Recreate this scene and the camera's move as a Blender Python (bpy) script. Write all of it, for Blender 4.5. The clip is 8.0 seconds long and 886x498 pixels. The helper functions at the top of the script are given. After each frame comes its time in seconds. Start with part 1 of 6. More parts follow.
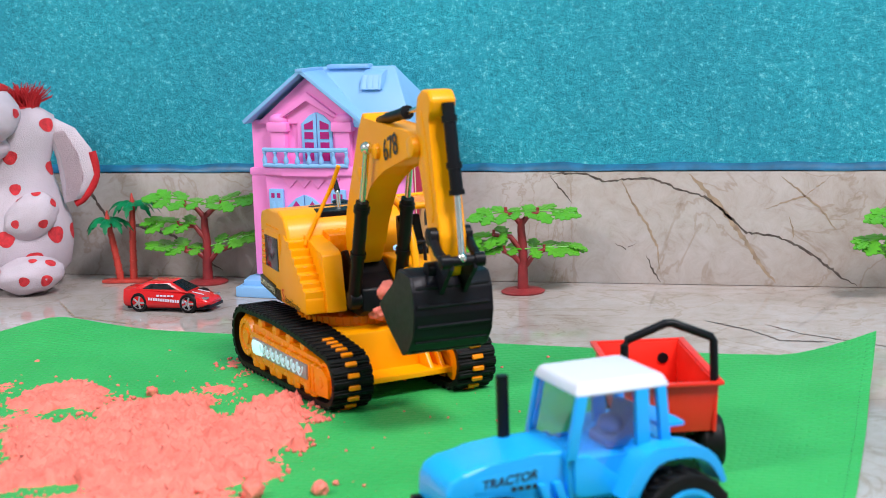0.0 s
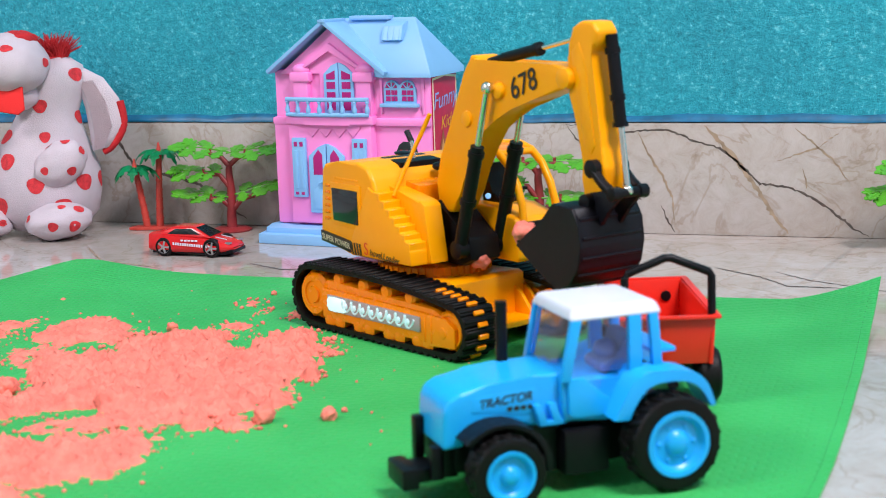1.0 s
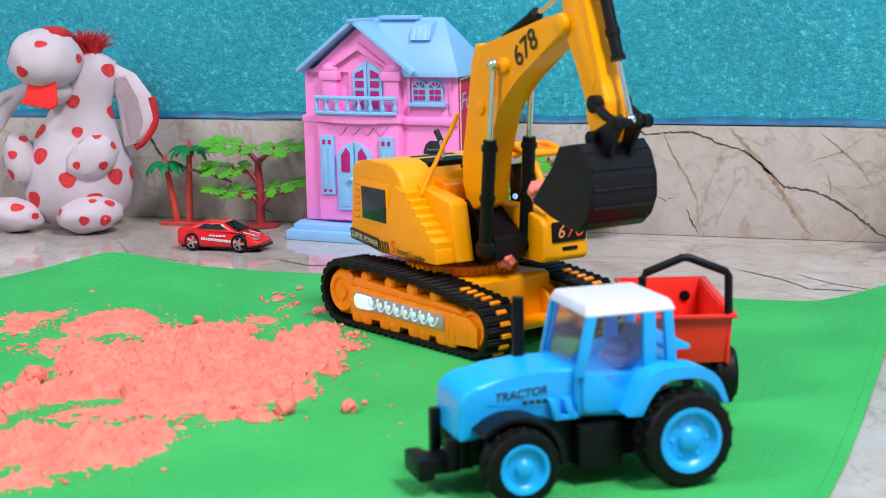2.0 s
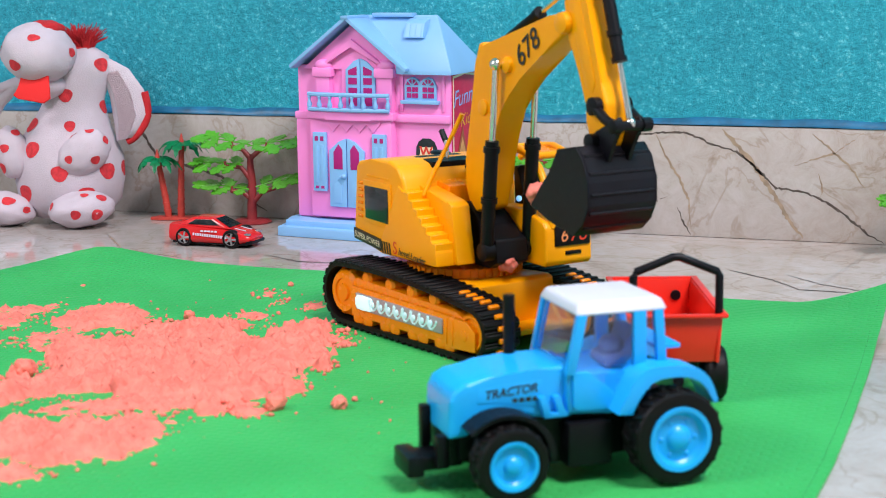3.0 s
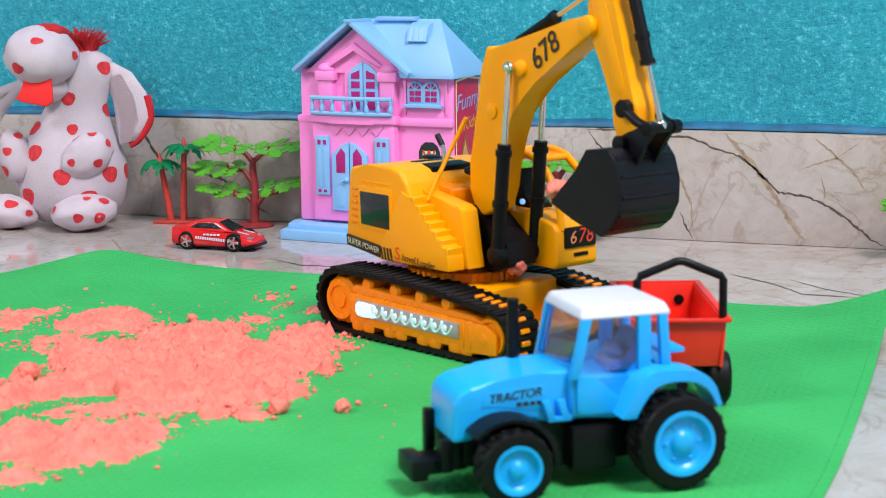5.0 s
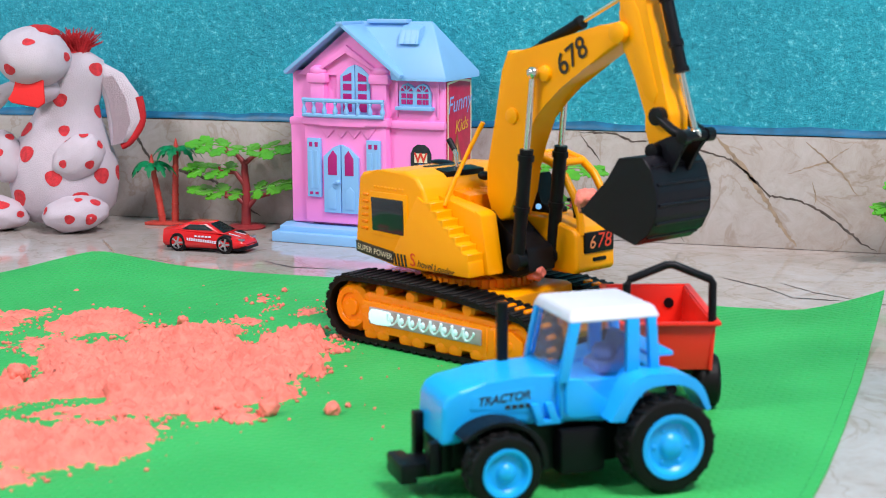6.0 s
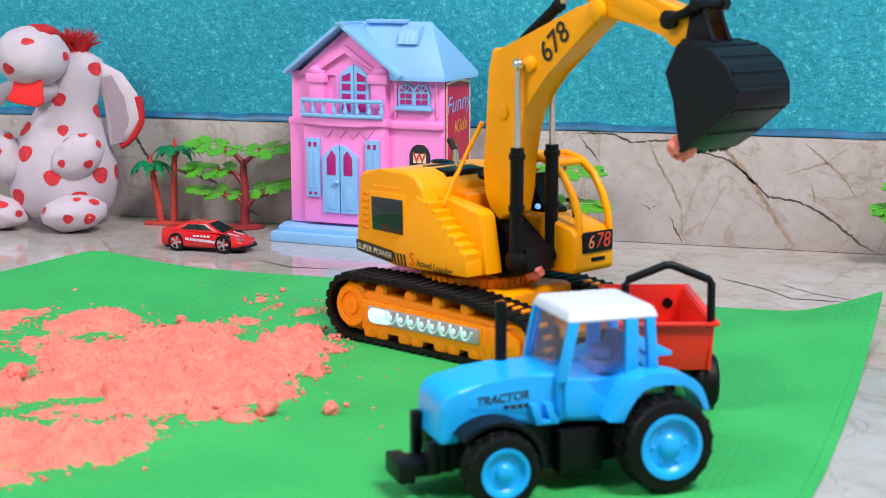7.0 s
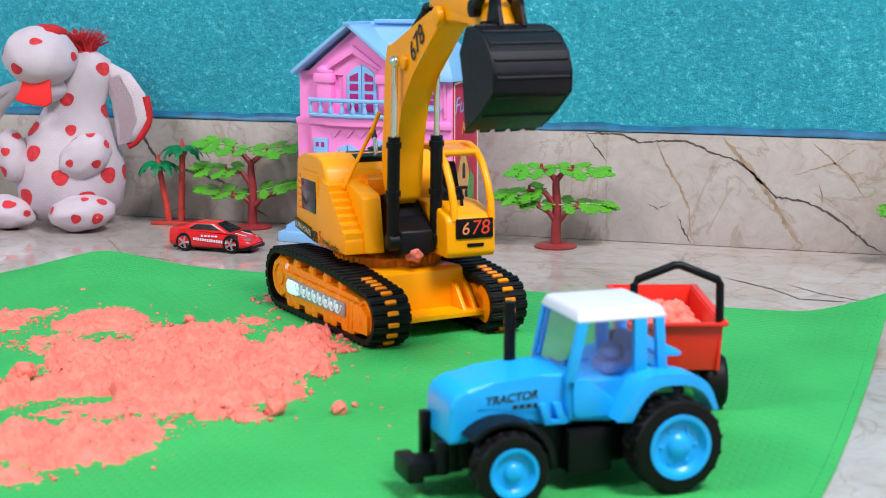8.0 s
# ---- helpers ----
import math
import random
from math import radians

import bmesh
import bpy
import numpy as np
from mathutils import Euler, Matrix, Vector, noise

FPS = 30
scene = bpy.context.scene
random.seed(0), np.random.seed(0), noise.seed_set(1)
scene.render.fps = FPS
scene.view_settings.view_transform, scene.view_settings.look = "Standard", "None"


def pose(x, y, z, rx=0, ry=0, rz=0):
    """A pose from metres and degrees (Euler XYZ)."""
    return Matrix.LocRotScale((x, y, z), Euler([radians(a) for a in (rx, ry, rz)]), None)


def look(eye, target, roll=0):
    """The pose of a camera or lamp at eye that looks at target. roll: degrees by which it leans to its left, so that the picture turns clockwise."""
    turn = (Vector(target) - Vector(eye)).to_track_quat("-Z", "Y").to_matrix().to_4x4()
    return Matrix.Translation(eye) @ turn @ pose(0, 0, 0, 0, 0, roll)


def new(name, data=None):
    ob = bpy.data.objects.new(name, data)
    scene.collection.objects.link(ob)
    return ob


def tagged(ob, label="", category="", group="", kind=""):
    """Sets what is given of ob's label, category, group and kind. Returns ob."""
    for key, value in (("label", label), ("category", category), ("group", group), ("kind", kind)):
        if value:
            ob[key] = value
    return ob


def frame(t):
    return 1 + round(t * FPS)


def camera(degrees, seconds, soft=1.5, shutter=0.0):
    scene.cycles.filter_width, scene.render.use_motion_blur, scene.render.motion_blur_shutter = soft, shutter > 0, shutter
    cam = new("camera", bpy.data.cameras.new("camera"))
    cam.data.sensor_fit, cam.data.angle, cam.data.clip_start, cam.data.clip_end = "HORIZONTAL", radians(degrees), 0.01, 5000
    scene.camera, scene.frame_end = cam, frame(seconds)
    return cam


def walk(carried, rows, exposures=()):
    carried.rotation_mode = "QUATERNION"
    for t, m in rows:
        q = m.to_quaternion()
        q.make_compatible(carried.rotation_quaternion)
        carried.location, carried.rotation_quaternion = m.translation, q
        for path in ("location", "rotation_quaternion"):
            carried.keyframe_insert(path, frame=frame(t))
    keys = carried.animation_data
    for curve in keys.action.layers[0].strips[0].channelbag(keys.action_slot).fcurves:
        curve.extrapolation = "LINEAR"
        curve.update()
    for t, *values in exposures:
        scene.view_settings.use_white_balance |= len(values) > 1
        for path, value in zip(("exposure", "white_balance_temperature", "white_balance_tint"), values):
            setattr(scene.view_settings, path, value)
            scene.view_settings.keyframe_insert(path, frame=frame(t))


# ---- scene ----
from mathutils.bvhtree import BVHTree

# ---------- camera ----------
cam = camera(31.82, 8.0, soft=0.9)
cam.data.dof.use_dof = True
cam.data.dof.focus_distance = 1.06
cam.data.dof.aperture_fstop = 19.0


def view(x, y, z, yaw, pitch, roll):
    return pose(x, y, z, 90 + pitch, 0, yaw) @ pose(0, 0, 0, 0, 0, roll)


CAMERA_ROWS = [
    (0, -0.0279, 0.0297, 0.2128, 16.232, -9.159, -2.015),
    (0.2, -0.0238, 0.0272, 0.2114, 15.974, -9.244, -2.136),
    (0.5, -0.0211, 0.0246, 0.2112, 16.396, -9.672, -2.467),
    (0.7, -0.0178, 0.0179, 0.2076, 16.841, -9.765, -1.911),
    (1, -0.0084, 0.0099, 0.2007, 17.632, -10.239, -1.748),
    (1.5, -0.0003, 0.0014, 0.2007, 18.684, -10.131, -1.635),
    (3, -0.0000, 0.0006, 0.1997, 18.518, -10.214, -0.557),
    (3.5, -0.0015, -0.0003, 0.2002, 18.621, -10.297, -0.547),
    (4, -0.0014, 0.0002, 0.1992, 18.671, -10.294, -0.477),
    (4.5, -0.0020, 0.0002, 0.1994, 18.637, -10.185, -0.499),
    (6, 0.0003, 0.0001, 0.2002, 18.293, -10.002, -0.240),
    (6.5, 0.0001, 0.0003, 0.1993, 18.275, -10.087, -0.199),
    (7, 0.0001, 0.0000, 0.1998, 18.231, -9.974, -0.120),
    (7.5, -0.0002, 0.0003, 0.1996, 18.224, -9.994, -0.083),
    (8, -0.0009, -0.0003, 0.1995, 18.463, -9.955, -0.109),
]
walk(cam, [(r[0], view(*r[1:])) for r in CAMERA_ROWS])

# ---------- light ----------
world = bpy.data.worlds.new("room_world")
scene.world = world
world.use_nodes = True
world.node_tree.nodes["Background"].inputs[0].default_value = (1.0, 0.95, 1.0, 1)
world.node_tree.nodes["Background"].inputs[1].default_value = 0.07


def area_lamp(name, eye, target, sx, sy, power, colour):
    d = bpy.data.lights.new(name, "AREA")
    d.shape, d.size, d.size_y, d.energy, d.color = "RECTANGLE", sx, sy, power, colour
    o = new(name, d)
    o.matrix_world = look(eye, target)
    return o


# added unseen area lamps, left and right; no window or ceiling fixture is modelled
area_lamp("left_area_lamp", (-1.25, -0.35, 1.35), (-0.25, 0.85, 0.0), 0.5, 0.5, 18.5, (1.0, 0.935, 1.0))
area_lamp("right_area_lamp", (0.66, 0.14, 1.7), (-0.08, 0.78, 0.0), 0.55, 0.55, 46, (1.0, 0.935, 1.0))
scene.view_settings.exposure = 0.0


# ---------- materials ----------
def make_mat(name, colour, rough=0.5, metal=0.0, vary=0.0, scale=40.0, bump=0.0, bump_scale=300.0, spec=0.5, emit=None, emit_power=0.0, trans=0.0, sss=0.0):
    m = bpy.data.materials.new(name)
    m.use_nodes = True
    nt = m.node_tree
    b = nt.nodes["Principled BSDF"]
    b.inputs["Base Color"].default_value = (*colour, 1)
    b.inputs["Roughness"].default_value = rough
    b.inputs["Metallic"].default_value = metal
    b.inputs["Specular IOR Level"].default_value = spec
    b.inputs["Transmission Weight"].default_value = trans
    if sss:
        b.inputs["Subsurface Weight"].default_value = sss
        b.inputs["Subsurface Radius"].default_value = (0.004, 0.002, 0.001)
        b.inputs["Subsurface Scale"].default_value = 1.0
    if emit:
        b.inputs["Emission Color"].default_value = (*emit, 1)
        b.inputs["Emission Strength"].default_value = emit_power
    tc = nt.nodes.new("ShaderNodeTexCoord")
    if vary:
        n = nt.nodes.new("ShaderNodeTexNoise")
        n.inputs["Scale"].default_value = scale
        n.inputs["Detail"].default_value = 6
        nt.links.new(tc.outputs["Object"], n.inputs["Vector"])
        r = nt.nodes.new("ShaderNodeValToRGB")
        r.color_ramp.elements[0].position, r.color_ramp.elements[1].position = 0.3, 0.72
        r.color_ramp.elements[0].color = (*[max(0, c * (1 - vary)) for c in colour], 1)
        r.color_ramp.elements[1].color = (*[min(1, c * (1 + vary)) for c in colour], 1)
        nt.links.new(n.outputs["Fac"], r.inputs["Fac"])
        nt.links.new(r.outputs["Color"], b.inputs["Base Color"])
        mr = nt.nodes.new("ShaderNodeMapRange")
        mr.inputs["To Min"].default_value, mr.inputs["To Max"].default_value = max(0.02, rough * 0.8), min(1, rough * 1.25)
        n2 = nt.nodes.new("ShaderNodeTexNoise")
        n2.inputs["Scale"].default_value = scale * 5
        nt.links.new(tc.outputs["Object"], n2.inputs["Vector"])
        nt.links.new(n2.outputs["Fac"], mr.inputs["Value"])
        nt.links.new(mr.outputs["Result"], b.inputs["Roughness"])
    if bump:
        n3 = nt.nodes.new("ShaderNodeTexNoise")
        n3.inputs["Scale"].default_value = bump_scale
        n3.inputs["Detail"].default_value = 5
        nt.links.new(tc.outputs["Object"], n3.inputs["Vector"])
        bp = nt.nodes.new("ShaderNodeBump")
        bp.inputs["Strength"].default_value = bump
        bp.inputs["Distance"].default_value = 0.001
        nt.links.new(n3.outputs["Fac"], bp.inputs["Height"])
        nt.links.new(bp.outputs["Normal"], b.inputs["Normal"])
    return m


def node(nt, kind, **values):
    n = nt.nodes.new(kind)
    for k, v in values.items():
        n.inputs[k.replace("_", " ")].default_value = v
    return n


def ramp(nt, stops):
    r = nt.nodes.new("ShaderNodeValToRGB")
    e = r.color_ramp.elements
    while len(e) < len(stops):
        e.new(0.5)
    for el, (p, c) in zip(e, stops):
        el.position, el.color = p, (*c, 1)
    return r


def marble_mat(name, rough):
    m = bpy.data.materials.new(name)
    m.use_nodes = True
    nt = m.node_tree
    b = nt.nodes["Principled BSDF"]
    tc = nt.nodes.new("ShaderNodeTexCoord")
    big = node(nt, "ShaderNodeTexNoise", Scale=7.0, Detail=8.0, Roughness=0.6, Distortion=0.6)
    fine = node(nt, "ShaderNodeTexNoise", Scale=55.0, Detail=10.0, Roughness=0.78, Distortion=0.7)
    nt.links.new(tc.outputs["Object"], big.inputs["Vector"])
    nt.links.new(tc.outputs["Object"], fine.inputs["Vector"])
    base = ramp(nt, [(0.28, (0.36, 0.31, 0.275)), (0.42, (0.455, 0.41, 0.38)), (0.58, (0.51, 0.475, 0.46)), (0.75, (0.41, 0.38, 0.365))])
    nt.links.new(big.outputs["Fac"], base.inputs["Fac"])
    cloud = ramp(nt, [(0.3, (0.62, 0.54, 0.45)), (0.44, (0.88, 0.85, 0.81)), (0.6, (1, 1, 1))])
    nt.links.new(fine.outputs["Fac"], cloud.inputs["Fac"])
    mx = nt.nodes.new("ShaderNodeMix")
    mx.data_type, mx.blend_type = "RGBA", "MULTIPLY"
    mx.inputs["Factor"].default_value = 0.8
    nt.links.new(base.outputs["Color"], mx.inputs["A"])
    nt.links.new(cloud.outputs["Color"], mx.inputs["B"])
    # thin veins where a bent noise crosses its middle value
    vein = node(nt, "ShaderNodeTexNoise", Scale=9.0, Detail=5.0, Roughness=0.55, Distortion=1.6)
    nt.links.new(tc.outputs["Object"], vein.inputs["Vector"])
    band = ramp(nt, [(0.485, (1, 1, 1)), (0.497, (0.62, 0.5, 0.36)), (0.503, (0.62, 0.5, 0.36)), (0.515, (1, 1, 1))])
    nt.links.new(vein.outputs["Fac"], band.inputs["Fac"])
    my = nt.nodes.new("ShaderNodeMix")
    my.data_type, my.blend_type = "RGBA", "MULTIPLY"
    my.inputs["Factor"].default_value = 0.4
    nt.links.new(mx.outputs["Result"], my.inputs["A"])
    nt.links.new(band.outputs["Color"], my.inputs["B"])
    nt.links.new(my.outputs["Result"], b.inputs["Base Color"])
    rr = node(nt, "ShaderNodeMapRange")
    rr.inputs["To Min"].default_value, rr.inputs["To Max"].default_value = rough * 0.6, rough * 1.5
    nt.links.new(fine.outputs["Fac"], rr.inputs["Value"])
    nt.links.new(rr.outputs["Result"], b.inputs["Roughness"])
    return m


def plaster_mat():
    m = bpy.data.materials.new("teal_plaster")
    m.use_nodes = True
    nt = m.node_tree
    b = nt.nodes["Principled BSDF"]
    tc = nt.nodes.new("ShaderNodeTexCoord")
    n1 = node(nt, "ShaderNodeTexNoise", Scale=5.0, Detail=6.0, Roughness=0.6)
    n2 = node(nt, "ShaderNodeTexNoise", Scale=250.0, Detail=9.0, Roughness=0.8, Distortion=0.15)
    for n in (n1, n2):
        nt.links.new(tc.outputs["Object"], n.inputs["Vector"])
    c1 = ramp(nt, [(0.3, (0.012, 0.36, 0.49)), (0.7, (0.022, 0.5, 0.64))])
    nt.links.new(n1.outputs["Fac"], c1.inputs["Fac"])
    c2 = ramp(nt, [(0.36, (0.45, 0.68, 0.72)), (0.47, (1, 1, 1)), (0.56, (1.4, 1.14, 1.1)), (0.62, (11.0, 1.75, 1.5))])
    nt.links.new(n2.outputs["Fac"], c2.inputs["Fac"])
    mx = nt.nodes.new("ShaderNodeMix")
    mx.data_type, mx.blend_type = "RGBA", "MULTIPLY"
    mx.inputs["Factor"].default_value = 1.0
    nt.links.new(c1.outputs["Color"], mx.inputs["A"])
    nt.links.new(c2.outputs["Color"], mx.inputs["B"])
    nt.links.new(mx.outputs["Result"], b.inputs["Base Color"])
    b.inputs["Roughness"].default_value = 0.45
    bp = node(nt, "ShaderNodeBump", Strength=1.0, Distance=0.005)
    n4 = node(nt, "ShaderNodeTexNoise", Scale=190.0, Detail=8.0, Roughness=0.75, Distortion=0.1)
    nt.links.new(tc.outputs["Object"], n4.inputs["Vector"])
    nt.links.new(n4.outputs["Fac"], bp.inputs["Height"])
    nt.links.new(bp.outputs["Normal"], b.inputs["Normal"])
    return m


def mat_sheet_mat():
    m = bpy.data.materials.new("green_foam")
    m.use_nodes = True
    nt = m.node_tree
    b = nt.nodes["Principled BSDF"]
    tc = nt.nodes.new("ShaderNodeTexCoord")
    n1 = node(nt, "ShaderNodeTexNoise", Scale=14.0, Detail=5.0)
    nt.links.new(tc.outputs["Object"], n1.inputs["Vector"])
    c1 = ramp(nt, [(0.3, (0.027, 0.37, 0.076)), (0.7, (0.04, 0.445, 0.1))])
    nt.links.new(n1.outputs["Fac"], c1.inputs["Fac"])
    nt.links.new(c1.outputs["Color"], b.inputs["Base Color"])
    b.inputs["Roughness"].default_value = 0.6
    br = nt.nodes.new("ShaderNodeTexBrick")
    br.inputs["Scale"].default_value = 62.0
    br.inputs["Mortar Size"].default_value = 0.1
    br.inputs["Mortar Smooth"].default_value = 1.0
    br.inputs["Color1"].default_value, br.inputs["Color2"].default_value, br.inputs["Mortar"].default_value = (1, 1, 1, 1), (0.8, 0.8, 0.8, 1), (0, 0, 0, 1)
    nt.links.new(tc.outputs["Object"], br.inputs["Vector"])
    bp = node(nt, "ShaderNodeBump", Strength=0.5, Distance=0.001)
    nt.links.new(br.outputs["Color"], bp.inputs["Height"])
    nt.links.new(bp.outputs["Normal"], b.inputs["Normal"])
    return m


YELLOW = make_mat("yellow_plastic", (1.0, 0.37, 0.0), 0.32, spec=0.3, vary=0.05, scale=30, bump=0.04, bump_scale=500)
AMBER = make_mat("amber_plastic", (1.0, 0.26, 0.0), 0.26, spec=0.4, vary=0.05, scale=30)
BLACK = make_mat("black_plastic", (0.004, 0.004, 0.006), 0.4, spec=0.2, vary=0.15, scale=60)
BUCKET = make_mat("bucket_plastic", (0.006, 0.006, 0.01), 0.42, spec=0.22, vary=0.15, scale=60, bump=0.05, bump_scale=600)
RUBBER = make_mat("black_rubber", (0.004, 0.0036, 0.004), 0.5, spec=0.2, vary=0.2, scale=80, bump=0.15, bump_scale=700)
CHROME = make_mat("chrome", (0.75, 0.73, 0.68), 0.18, metal=1.0)
SMOKED = make_mat("smoked_window", (0.012, 0.016, 0.022), 0.08)
INK = make_mat("dark_print", (0.02, 0.014, 0.01), 0.45)
CREAM = make_mat("cream_print", (0.8, 0.72, 0.5), 0.45)
ORANGE_PRINT = make_mat("orange_print", (0.85, 0.28, 0.1), 0.45)
RED_PRINT = make_mat("red_print", (0.75, 0.05, 0.02), 0.45)
LED_BRIGHT = make_mat("led_bright", (0.7, 0.85, 0.88), 0.4, emit=(0.5, 0.9, 0.95), emit_power=0.55)
LED_SOFT = make_mat("led_soft", (0.6, 0.75, 0.78), 0.3, emit=(0.4, 0.85, 0.95), emit_power=0.2)
LED_BEAD = make_mat("led_bead", (0.6, 0.75, 0.8), 0.2, emit=(0.45, 0.85, 0.95), emit_power=0.3)
LED_CASE = make_mat("led_housing", (0.36, 0.33, 0.34), 0.15, vary=0.1, scale=200)
LED_CAB = make_mat("cab_led", (0.5, 0.9, 0.8), 0.3, emit=(0.15, 0.45, 1.0), emit_power=1.0)
SAND = make_mat("coral_sand", (0.93, 0.21, 0.155), 0.85, vary=0.24, scale=95, bump=1.0, bump_scale=380, sss=0.0)
PINK = make_mat("pink_plastic", (0.96, 0.27, 0.66), 0.4, vary=0.04, scale=20)
BLUE = make_mat("pale_blue_plastic", (0.235, 0.49, 0.81), 0.4, vary=0.05, scale=20)
MAGENTA = make_mat("magenta_plastic", (0.42, 0.008, 0.17), 0.4)
TRACTOR_BLUE = make_mat("bright_blue_plastic", (0.01, 0.4, 0.95), 0.3, vary=0.04, scale=30)
WHITE = make_mat("white_plastic", (0.66, 0.67, 0.77), 0.35, vary=0.03, scale=30)
RED = make_mat("red_plastic", (0.82, 0.025, 0.012), 0.32, vary=0.05, scale=40)
CAR_RED = make_mat("red_enamel", (0.62, 0.012, 0.015), 0.14, vary=0.05, scale=60)
GLASS = make_mat("blue_tint_glass", (0.72, 0.8, 0.92), 0.03, trans=1.0)
CAR_GLASS = make_mat("dark_glass", (0.01, 0.016, 0.02), 0.12, spec=0.25)
SILVER = make_mat("silver_rim", (0.5, 0.5, 0.52), 0.3, metal=0.9)
LEAF = make_mat("lime_leaf", (0.085, 0.36, 0.018), 0.4, vary=0.15, scale=80, bump=0.2, bump_scale=300)
PALM = make_mat("palm_green", (0.008, 0.33, 0.12), 0.35, vary=0.15, scale=80)
TRUNK = make_mat("maroon_trunk", (0.26, 0.024, 0.028), 0.42, vary=0.2, scale=120, bump=0.3, bump_scale=300)
PALM_TRUNK = make_mat("red_trunk", (0.5, 0.05, 0.035), 0.42, vary=0.2, scale=120, bump=0.3, bump_scale=300)
PLUSH_SPOT = make_mat("red_velvet_spot", (0.6, 0.03, 0.04), 0.9, vary=0.25, scale=250, bump=0.5, bump_scale=900)
PLUSH_PINK = make_mat("pale_pink_plush", (0.66, 0.53, 0.58), 0.9, vary=0.06, scale=60, bump=0.5, bump_scale=900)
PLUSH = PLUSH_WHITE = make_mat("white_plush", (0.55, 0.475, 0.53), 0.9, vary=0.05, scale=60, bump=0.5, bump_scale=900)
PLUSH_RED = make_mat("red_plush", (0.5, 0.012, 0.018), 0.9, vary=0.2, scale=100, bump=0.6, bump_scale=900)
FELT_RED = make_mat("red_felt", (0.8, 0.02, 0.02), 0.85, bump=0.3, bump_scale=900)
MARBLE_WALL = marble_mat("skirting_marble", 0.22)
MARBLE_FLOOR = marble_mat("floor_marble", 0.07)
PLASTER = plaster_mat()
# the wall's lower plaster edge, darkened to carry its shade
SHADED_EDGE = make_mat("shaded_plaster_edge", (0.006, 0.12, 0.24), 0.4, vary=0.4, scale=60, bump=0.4, bump_scale=150)
MAT_GREEN = mat_sheet_mat()
CRACK = make_mat("crack_dark", (0.09, 0.07, 0.06), 0.6, vary=0.4, scale=200)
CRACK_TAN = make_mat("vein_tan", (0.33, 0.245, 0.17), 0.4, vary=0.25, scale=150)
ROOM = make_mat("room_paint", (0.7, 0.7, 0.68), 0.7, vary=0.04, scale=3, bump=0.1, bump_scale=100)
STITCH = make_mat("dark_stitch", (0.01, 0.09, 0.03), 0.8)


# ---------- mesh helpers: local sizes in centimetres ----------
CM = 0.01


def part(name, bm, material, parent=None, label="", sharp=38):
    me = bpy.data.meshes.new(name)
    bmesh.ops.recalc_face_normals(bm, faces=bm.faces)
    for v in bm.verts:
        v.co *= CM
    bm.to_mesh(me)
    bm.free()
    me.materials.append(material)
    me.shade_smooth()
    me.set_sharp_from_angle(angle=radians(sharp))
    ob = new(name, me)
    if parent:
        ob.parent = parent
    if label:
        tagged(ob, label)
    return ob


def piece(name, me, parent, m):
    ob = new(name, me)
    ob.parent = parent
    ob.matrix_basis = m
    return ob


def thing(name, m, label, category, group="", kind=""):
    ob = new(name)
    ob.empty_display_size = 0.02
    ob.matrix_world = m
    return tagged(ob, label, category, group, kind)


def bev(bm, verts, r, seg=2):
    if r > 0:
        es = {e for v in verts for e in v.link_edges}
        bmesh.ops.bevel(bm, geom=list(es), offset=r, segments=seg, affect="EDGES", profile=0.6, clamp_overlap=True)


def box(bm, x0, x1, y0, y1, z0, z1, r=0.0, m=None, seg=2):
    g = bmesh.ops.create_cube(bm, size=1)["verts"]
    bmesh.ops.transform(bm, verts=g, matrix=Matrix.LocRotScale(((x0 + x1) / 2, (y0 + y1) / 2, (z0 + z1) / 2), None, (x1 - x0, y1 - y0, z1 - z0)))
    if m:
        bmesh.ops.transform(bm, verts=g, matrix=m)
    bev(bm, g, r, seg)
    return bm


def prism(bm, pts, y0, y1, r=0.0, axis="y", seg=2):
    """A polygon in (x, z) pushed from y0 to y1; axis "x": polygon in (y, z); "z": polygon in (x, y)."""
    def at(p, w):
        return {"y": (p[0], w, p[1]), "x": (w, p[0], p[1]), "z": (p[0], p[1], w)}[axis]
    a = [bm.verts.new(at(p, y0)) for p in pts]
    b = [bm.verts.new(at(p, y1)) for p in pts]
    bm.faces.new(a)
    bm.faces.new(b[::-1])
    for i in range(len(pts)):
        j = (i + 1) % len(pts)
        bm.faces.new((a[j], a[i], b[i], b[j]))
    bev(bm, a + b, r, seg)
    return bm


def tube(bm, pts, r, n=12, r1=None, cap=True):
    pts = [Vector(p) for p in pts]
    rings = []
    up = Vector((0.13, 0.31, 0.94))
    for i, p in enumerate(pts):
        t = (pts[min(i + 1, len(pts) - 1)] - pts[max(i - 1, 0)]).normalized()
        s = t.cross(up)
        if s.length < 0.1:
            s = t.cross(Vector((1, 0, 0)))
        s.normalize()
        u = s.cross(t)
        k = i / (len(pts) - 1)
        rad = r if r1 is None else r + (r1 - r) * k
        rings.append([bm.verts.new(p + rad * (math.cos(a) * s + math.sin(a) * u)) for a in (2 * math.pi * j / n for j in range(n))])
    for a, b in zip(rings, rings[1:]):
        for j in range(n):
            bm.faces.new((a[j], a[(j + 1) % n], b[(j + 1) % n], b[j]))
    if cap:
        bm.faces.new(rings[0][::-1])
        bm.faces.new(rings[-1])
    return bm


